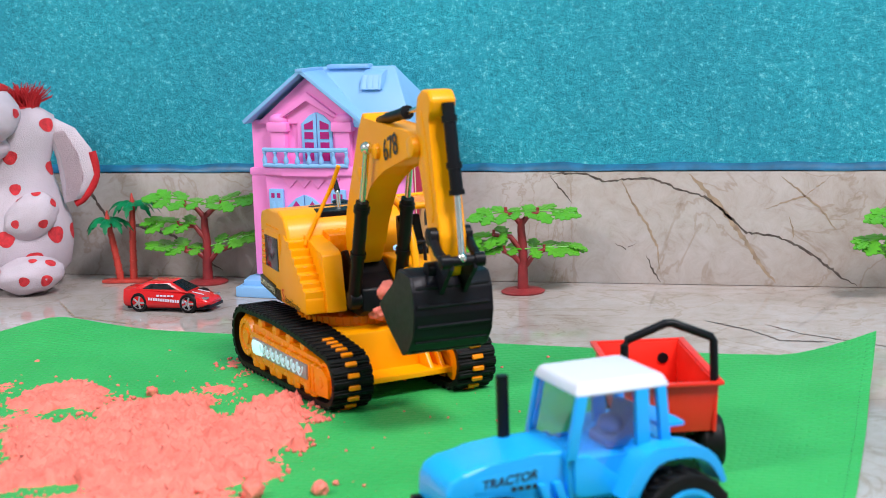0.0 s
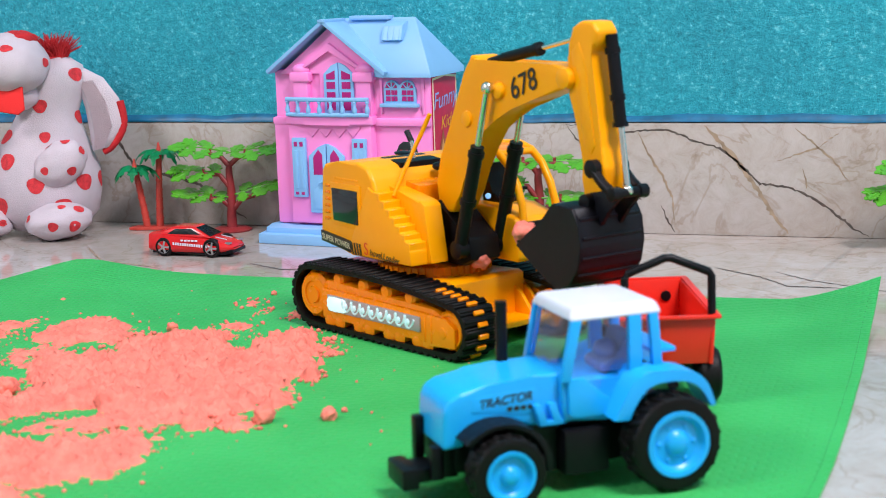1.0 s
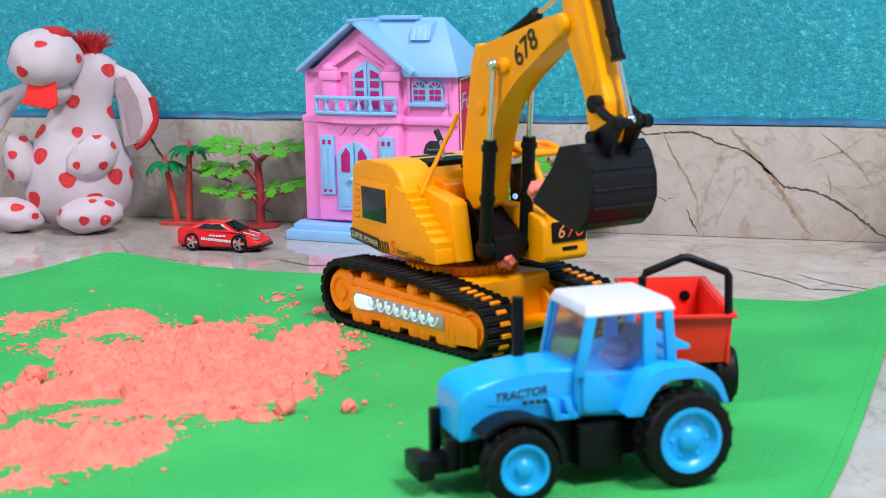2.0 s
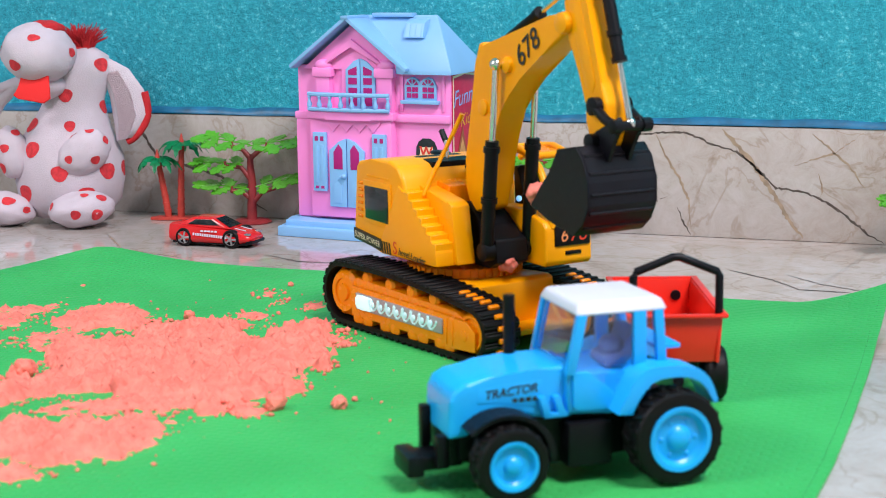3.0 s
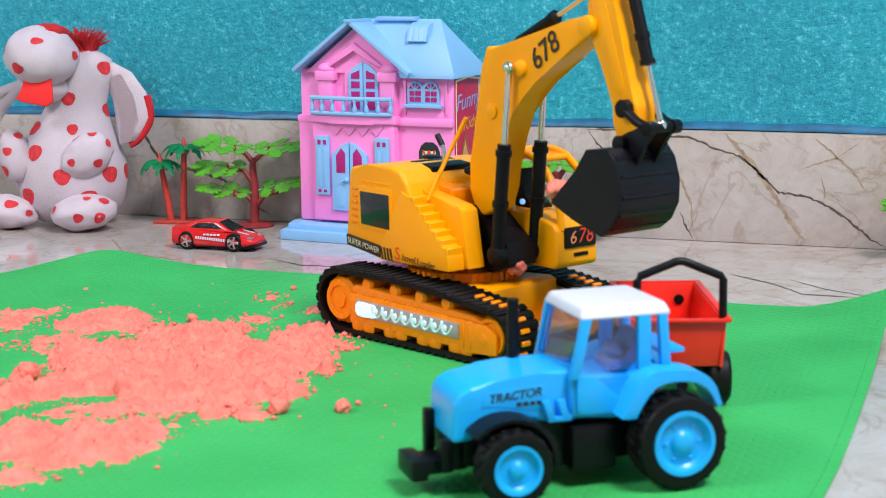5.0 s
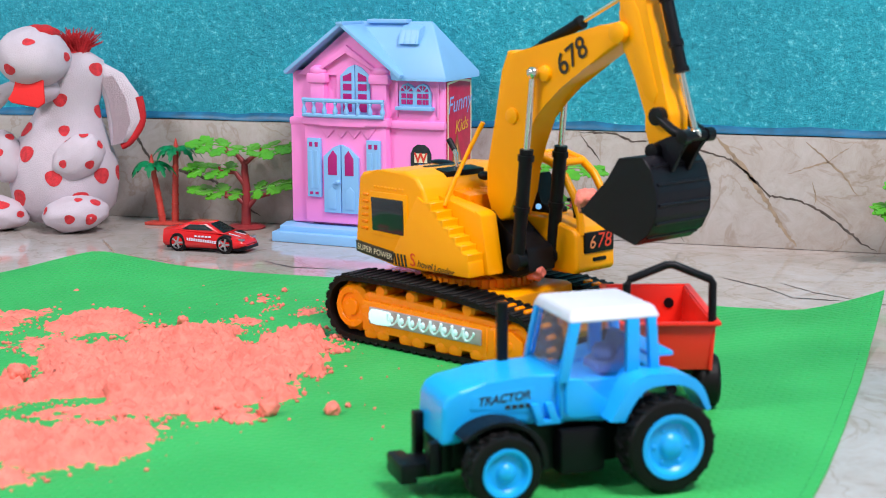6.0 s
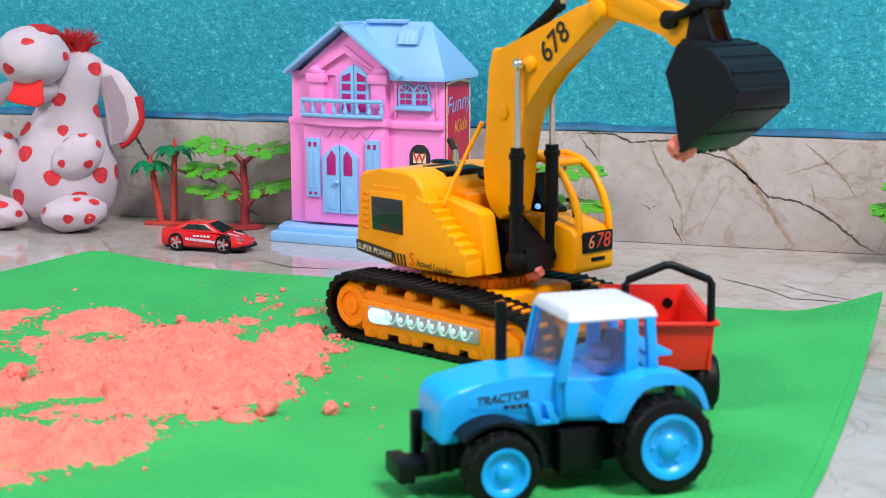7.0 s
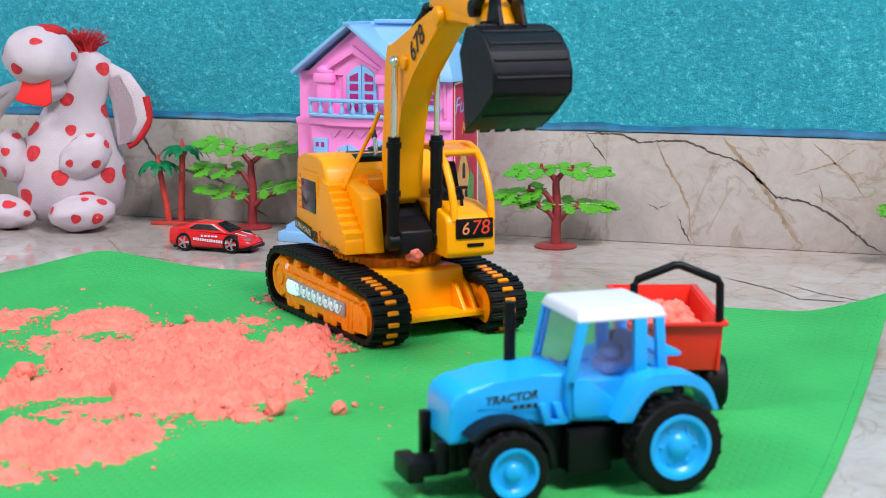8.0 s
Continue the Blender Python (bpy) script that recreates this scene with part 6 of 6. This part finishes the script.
def sand_height(x, y):
    c, s = math.cos(radians(18.4)), math.sin(radians(18.4))
    best, bent = -1.0, None
    q = Vector((x, y, 0))
    for hx, hy, rx, ry, h in HEAPS:
        if abs(x - hx) > rx + ry + 0.6 or abs(y - hy) > rx + ry + 0.6:
            continue
        if bent is None:
            bent = (0.6 * noise.noise(q * 0.8) + 0.65 * noise.noise(q * 1.9) + 0.5 * noise.noise(q * 4.1),
                    0.9 * noise.noise(q * 0.7 + Vector((7, 3, 0))) + 1.0 * noise.noise(q * 1.8 + Vector((1, 9, 0))) + 0.6 * noise.noise(q * 4.3 + Vector((5, 2, 0))))
        f = min(1.0, 0.3 + rx * 0.35)
        dx, dy = x - hx + bent[0] * f, y - hy + bent[1] * f
        u, v = (dx * c + dy * s) / rx, (-dx * s + dy * c) / ry
        d = 1 - (u * u + v * v)
        if d > -1:
            best = max(best, h * (d if d < 0 else d ** 0.5))
    for hx, hy, rx, ry in BARE if bent else ():
        dx, dy = x - hx + bent[0] * 0.5, y - hy + bent[1] * 0.5
        u, v = (dx * c + dy * s) / rx, (-dx * s + dy * c) / ry
        d = u * u + v * v
        if d < 1.6:
            best = min(best, 0.9 * (d - 1))
    if best <= -0.2:
        return -0.2
    k = max(0.0, min(1.0, best * 3))
    rough = 0.3 * noise.noise(q * 0.9) + 0.26 * noise.noise(q * 2.2) + 0.34 * noise.noise(q * 4.6)
    lump = 0.45 * max(0, 0.5 - noise.voronoi(q * 1.3)[0][0]) + 0.3 * max(0, 0.5 - noise.voronoi(q * 2.9)[0][0])
    pit = 0.9 * max(0, 0.2 - noise.voronoi(q * 1.7 + Vector((3, 8, 0)))[0][0]) + 0.6 * max(0, 0.2 - noise.voronoi(q * 3.4 + Vector((9, 1, 0)))[0][0])
    return best * (1 + 0.5 * rough) + (rough * 0.75 + lump * 1.3 - pit) * k - 0.12


def sand():
    bm = B()
    step = 0.14
    x0, x1, y0, y1 = -57.0, -24.0, 47.0, 89.0
    nx, ny = int((x1 - x0) / step), int((y1 - y0) / step)
    grid, tall = {}, {}
    for i in range(nx):
        for j in range(ny):
            x, y = x0 + i * step, y0 + j * step
            z = sand_height(x, y)
            tall[i, j] = z
    for i in range(1, nx - 1):
        for j in range(1, ny - 1):
            if max(tall[i + a, j + b] for a in (-1, 0, 1) for b in (-1, 0, 1)) > -0.1:
                x, y, z = x0 + i * step, y0 + j * step, tall[i, j]
                grid[i, j] = bm.verts.new((x + random.uniform(-0.03, 0.03), y + random.uniform(-0.03, 0.03), 0.12 + max(z, -0.1)))
    for (i, j), v in grid.items():
        q = [grid.get(k) for k in ((i + 1, j), (i + 1, j + 1), (i, j + 1))]
        if all(q):
            bm.faces.new((v, *q))
    loose = [v for v in bm.verts if not v.link_faces]
    bmesh.ops.delete(bm, geom=loose, context="VERTS")
    pile = tagged(part("sand_pile", bm, SAND, sharp=180), "coral pink crumbly play sand spread over the mat", "sand", kind="stuff")
    random.seed(11)
    bm = B()
    heaps = HEAPS
    for k in range(1300):
        hx, hy, rx, ry, h = random.choice(heaps)
        a, d = random.uniform(0, 2 * math.pi), random.gauss(1.25, 0.2)
        x, y = hx + rx * d * math.cos(a) * 1.05, hy + ry * d * math.sin(a)
        if k > 1180:
            x, y = random.uniform(-50, -16), random.uniform(58, 92)
        if y < 47:
            continue
        r = abs(random.gauss(0.0, 0.055)) + 0.028
        if k > 1180:
            r *= 0.8
        z = 0.12 + max(0, sand_height(x, y))
        if z > 0.25:
            continue
        g = bmesh.ops.create_icosphere(bm, subdivisions=1, radius=r)["verts"]
        for v in g:
            v.co = v.co * random.uniform(0.75, 1.25) + Vector((x, y, z + r * 0.4))
    tagged(part("sand_crumbs", bm, SAND, sharp=180), "scattered coral sand crumbs on the mat", "sand", kind="stuff")


sand()


def clump(name, r, seed, label):
    random.seed(seed)
    bm = B()
    g = bmesh.ops.create_icosphere(bm, subdivisions=4, radius=r)["verts"]
    for v in g:
        k = 1 + 0.32 * noise.noise(v.co * (1.6 / r) + Vector((seed, 0, 0))) + 0.16 * noise.noise(v.co * (4.5 / r))
        v.co = v.co * k
    return tagged(part(name, bm, SAND, sharp=180), label, "sand clump")


for i, (x, y, r) in enumerate(((-41.95, 78.9, 0.32), (-29.3, 63.1, 0.48), (-26.55, 64.1, 0.35), (-31.3, 62.5, 0.17), (-26.3, 65.4, 0.14), (-52.43, 84.54, 0.22), (-40.15, 89.26, 0.18), (-43.8, 64.8, 0.55))):
    fallen = clump("sand_clump", r, 70 + i, "round coral sand clump lying on the mat")
    fallen.matrix_world = Matrix.Translation((x * CM, y * CM, (0.1 + r * 0.75) * CM))


LOOSE = [clump("sand_clump", r, 30 + i, "coral sand clump scooped by the bucket") for i, r in enumerate((0.62, 0.95, 0.9, 0.85, 0.8, 0.85, 0.75, 0.6))]
STUCK = clump("sand_lump", 0.5, 50, "")
STUCK.parent = EXCAVATOR["ex"]
STUCK.matrix_basis = pose(0.0505, -0.006, 0.045)
del STUCK["category"]


# ---------- what moves ----------
# seconds, base x, base y, heading, boom, stick and bucket angles in degrees
DIG_ROWS = [
    (0, -0.3259, 0.8560, -46.12, -1.2, 13.9, 3.9), (0.2, -0.3561, 0.8807, -35.26, -0.4, 14.8, 4.8), (0.5, -0.3240, 0.8587, -32.19, -1.5, 6.2, 6.0),
    (0.7, -0.3095, 0.8486, -32.13, -0.0, 9.4, 6.3), (1, -0.2775, 0.8277, -31.33, 1.1, 11.5, 6.8), (1.5, -0.2772, 0.8273, -31.47, 16.6, 22.0, 20.5),
    (3, -0.2626, 0.8112, -34.44, 16.9, 20.6, 20.5), (3.5, -0.2620, 0.8106, -34.40, 16.7, 20.4, 19.5), (4, -0.2635, 0.8151, -33.48, 15.9, 21.3, 17.0),
    (4.5, -0.2696, 0.8127, -29.77, 17.3, 20.8, 16.6), (6, -0.2495, 0.8037, -23.30, 16.1, 19.9, 17.5), (6.5, -0.2498, 0.8060, -23.80, 27.7, 37.9, 27.3),
    (7, -0.2495, 0.8054, -24.16, 23.6, 71.8, 73.5), (7.1, -0.2494, 0.8051, -24.18, 23.3, 74.7, 78.5), (7.5, -0.2492, 0.8036, -24.21, 22.5, 76.8, 75.8),
    (7.6, -0.2624, 0.8069, -21.70, 22.1, 78.0, 74.7), (7.7, -0.2857, 0.8195, -19.68, 22.4, 77.7, 73.5), (7.8, -0.3009, 0.8250, -21.64, 22.2, 78.9, 71.8),
    (7.9, -0.3116, 0.8360, -30.85, 21.3, 80.6, 70.1), (8, -0.3217, 0.8480, -42.52, 20.7, 82.3, 68.5),
]


def eased(rows, t):
    """The row at t: a smooth curve through the rows that does not overshoot."""
    for a, b in zip(rows, rows[1:]):
        if t <= b[0] + 1e-9:
            k = (t - a[0]) / (b[0] - a[0])
            i, j = rows.index(a), rows.index(b)
            out = []
            for c in range(1, len(a)):
                d = (b[c] - a[c]) / (b[0] - a[0])

                def slope(n):
                    if n == 0 or n == len(rows) - 1:
                        return d if n in (i, j) else 0
                    p, q, r = rows[n - 1], rows[n], rows[n + 1]
                    s0, s1 = (q[c] - p[c]) / (q[0] - p[0]), (r[c] - q[c]) / (r[0] - q[0])
                    return 0 if s0 * s1 <= 0 else 2 * s0 * s1 / (s0 + s1)
                h = b[0] - a[0]
                m0, m1 = slope(i) * h, slope(j) * h
                k2, k3 = k * k, k ** 3
                out.append(a[c] * (2 * k3 - 3 * k2 + 1) + m0 * (k3 - 2 * k2 + k) + b[c] * (3 * k2 - 2 * k3) + m1 * (k3 - k2))
            return out
    return list(rows[-1][1:])


def turn(deg):
    """A turn in the arm's plane that lifts the front for a positive angle."""
    return pose(0, 0, 0, 0, -deg, 0)


def aim(a, b):
    """A frame at a whose z points to b."""
    d = (b - a).normalized()
    x = Vector((0, 1, 0)).cross(d).normalized()
    m = Matrix((x, d.cross(x), d)).transposed().to_4x4()
    m.translation = a * CM
    return m


def arm_poses(t):
    bx, by, heading, th, ph, be = eased(DIG_ROWS, t)
    boom = Matrix.Translation(PIVOT * CM) @ turn(th)
    elbow = PIVOT + turn(th).to_3x3() @ ELBOW
    wrist = elbow + turn(ph).to_3x3() @ WRIST
    stick = Matrix.Translation(elbow * CM) @ turn(ph)
    bucket = Matrix.Translation(wrist * CM) @ turn(be)
    return pose(bx, by, 0.0013, 0, 0, heading), boom, stick, bucket, elbow, th, ph


def motions():
    e = EXCAVATOR
    sw = e["swing"]
    times = [round(0.1 * i, 1) for i in range(81)]
    rows = {k: [] for k in ("ex", "boom", "stick", "bucket", "arm_cyl", "arm_rod")}
    pairs = [[[], []] for _ in e["cyl"]]
    for t in times:
        base, boom, stick, bucket, elbow, th, ph = arm_poses(t)
        rows["ex"].append((t, base))
        rows["boom"].append((t, sw @ boom))
        rows["stick"].append((t, sw @ stick))
        rows["bucket"].append((t, sw @ bucket))
        rot = turn(th).to_3x3()
        a = PIVOT + rot @ Vector((3.6, 0, 7.05))
        b = elbow + turn(ph).to_3x3() @ Vector((1.1, 0, 1.85))
        d = b - a
        lift = math.degrees(math.atan2(d.z, d.x))
        own = math.degrees(math.atan2(0.85, 4.3))
        rows["arm_cyl"].append((t, sw @ Matrix.Translation(a * CM) @ turn(lift - own) @ Matrix.Translation(Vector((-3.6, 0, -7.05)) * CM)))
        rows["arm_rod"].append((t, sw @ Matrix.Translation(b * CM) @ turn(lift + 180)))
        for (s, barrel, rod), pr in zip(e["cyl"], pairs):
            foot = Vector((4.92, 1.31 * s, 5.2))
            top = PIVOT + rot @ BALL + Vector((0, 1.25 * s, 0))
            pr[0].append((t, sw @ aim(foot, top)))
            m = aim(foot, top)
            m.translation = top * CM
            pr[1].append((t, sw @ m))
    for k, r in rows.items():
        walk(e[k], r)
    # sand rides in the bucket, tips out and comes to rest in the trailer
    inside = [(-4.35, -1.4, -1.5), (-2.1, -0.5, -2.1), (-2.0, 0.5, -2.1), (-1.2, -0.2, -1.7), (-2.7, 0.6, -1.8), (-1.0, 0.7, -2.4), (-1.1, -0.7, -2.5), (-2.7, 0.0, -1.7)]
    spots = [(-1.2, 0.8, 3.0), (0.6, -0.5, 2.9), (-1.3, -0.6, 3.0), (-0.2, 0.6, 3.5), (1.7, 0.4, 2.8), (-2.5, 0.1, 2.9), (0.9, 0.9, 3.1), (-0.5, -0.3, 3.8)]
    bed = pose(-0.1322, 0.7294, 0.0012, 0, 0, -71.5)
    for i, ob in enumerate(LOOSE):
        r = []
        leave = 7.055 + 0.006 * i
        land = 7.2
        hold = None
        for t in times:
            base, boom, stick, bucket, elbow, th, ph = arm_poses(t)
            if t <= leave:
                hold = base @ sw @ bucket @ Matrix.Translation(Vector(inside[i]) * CM)
                r.append((t, hold))
            else:
                k = min(1, (t - leave) / (land - leave))
                rest = bed @ Matrix.Translation(Vector(spots[i]) * CM)
                a, b = hold.translation, rest.translation
                q = a.lerp(b, k)
                q.z = a.z + (b.z - a.z) * k * k
                m = hold.copy()
                m.translation = q
                r.append((t, m))
        walk(ob, r)
    for (s, barrel, rod), pr in zip(e["cyl"], pairs):
        walk(barrel, pr[0])
        walk(rod, pr[1])


motions()
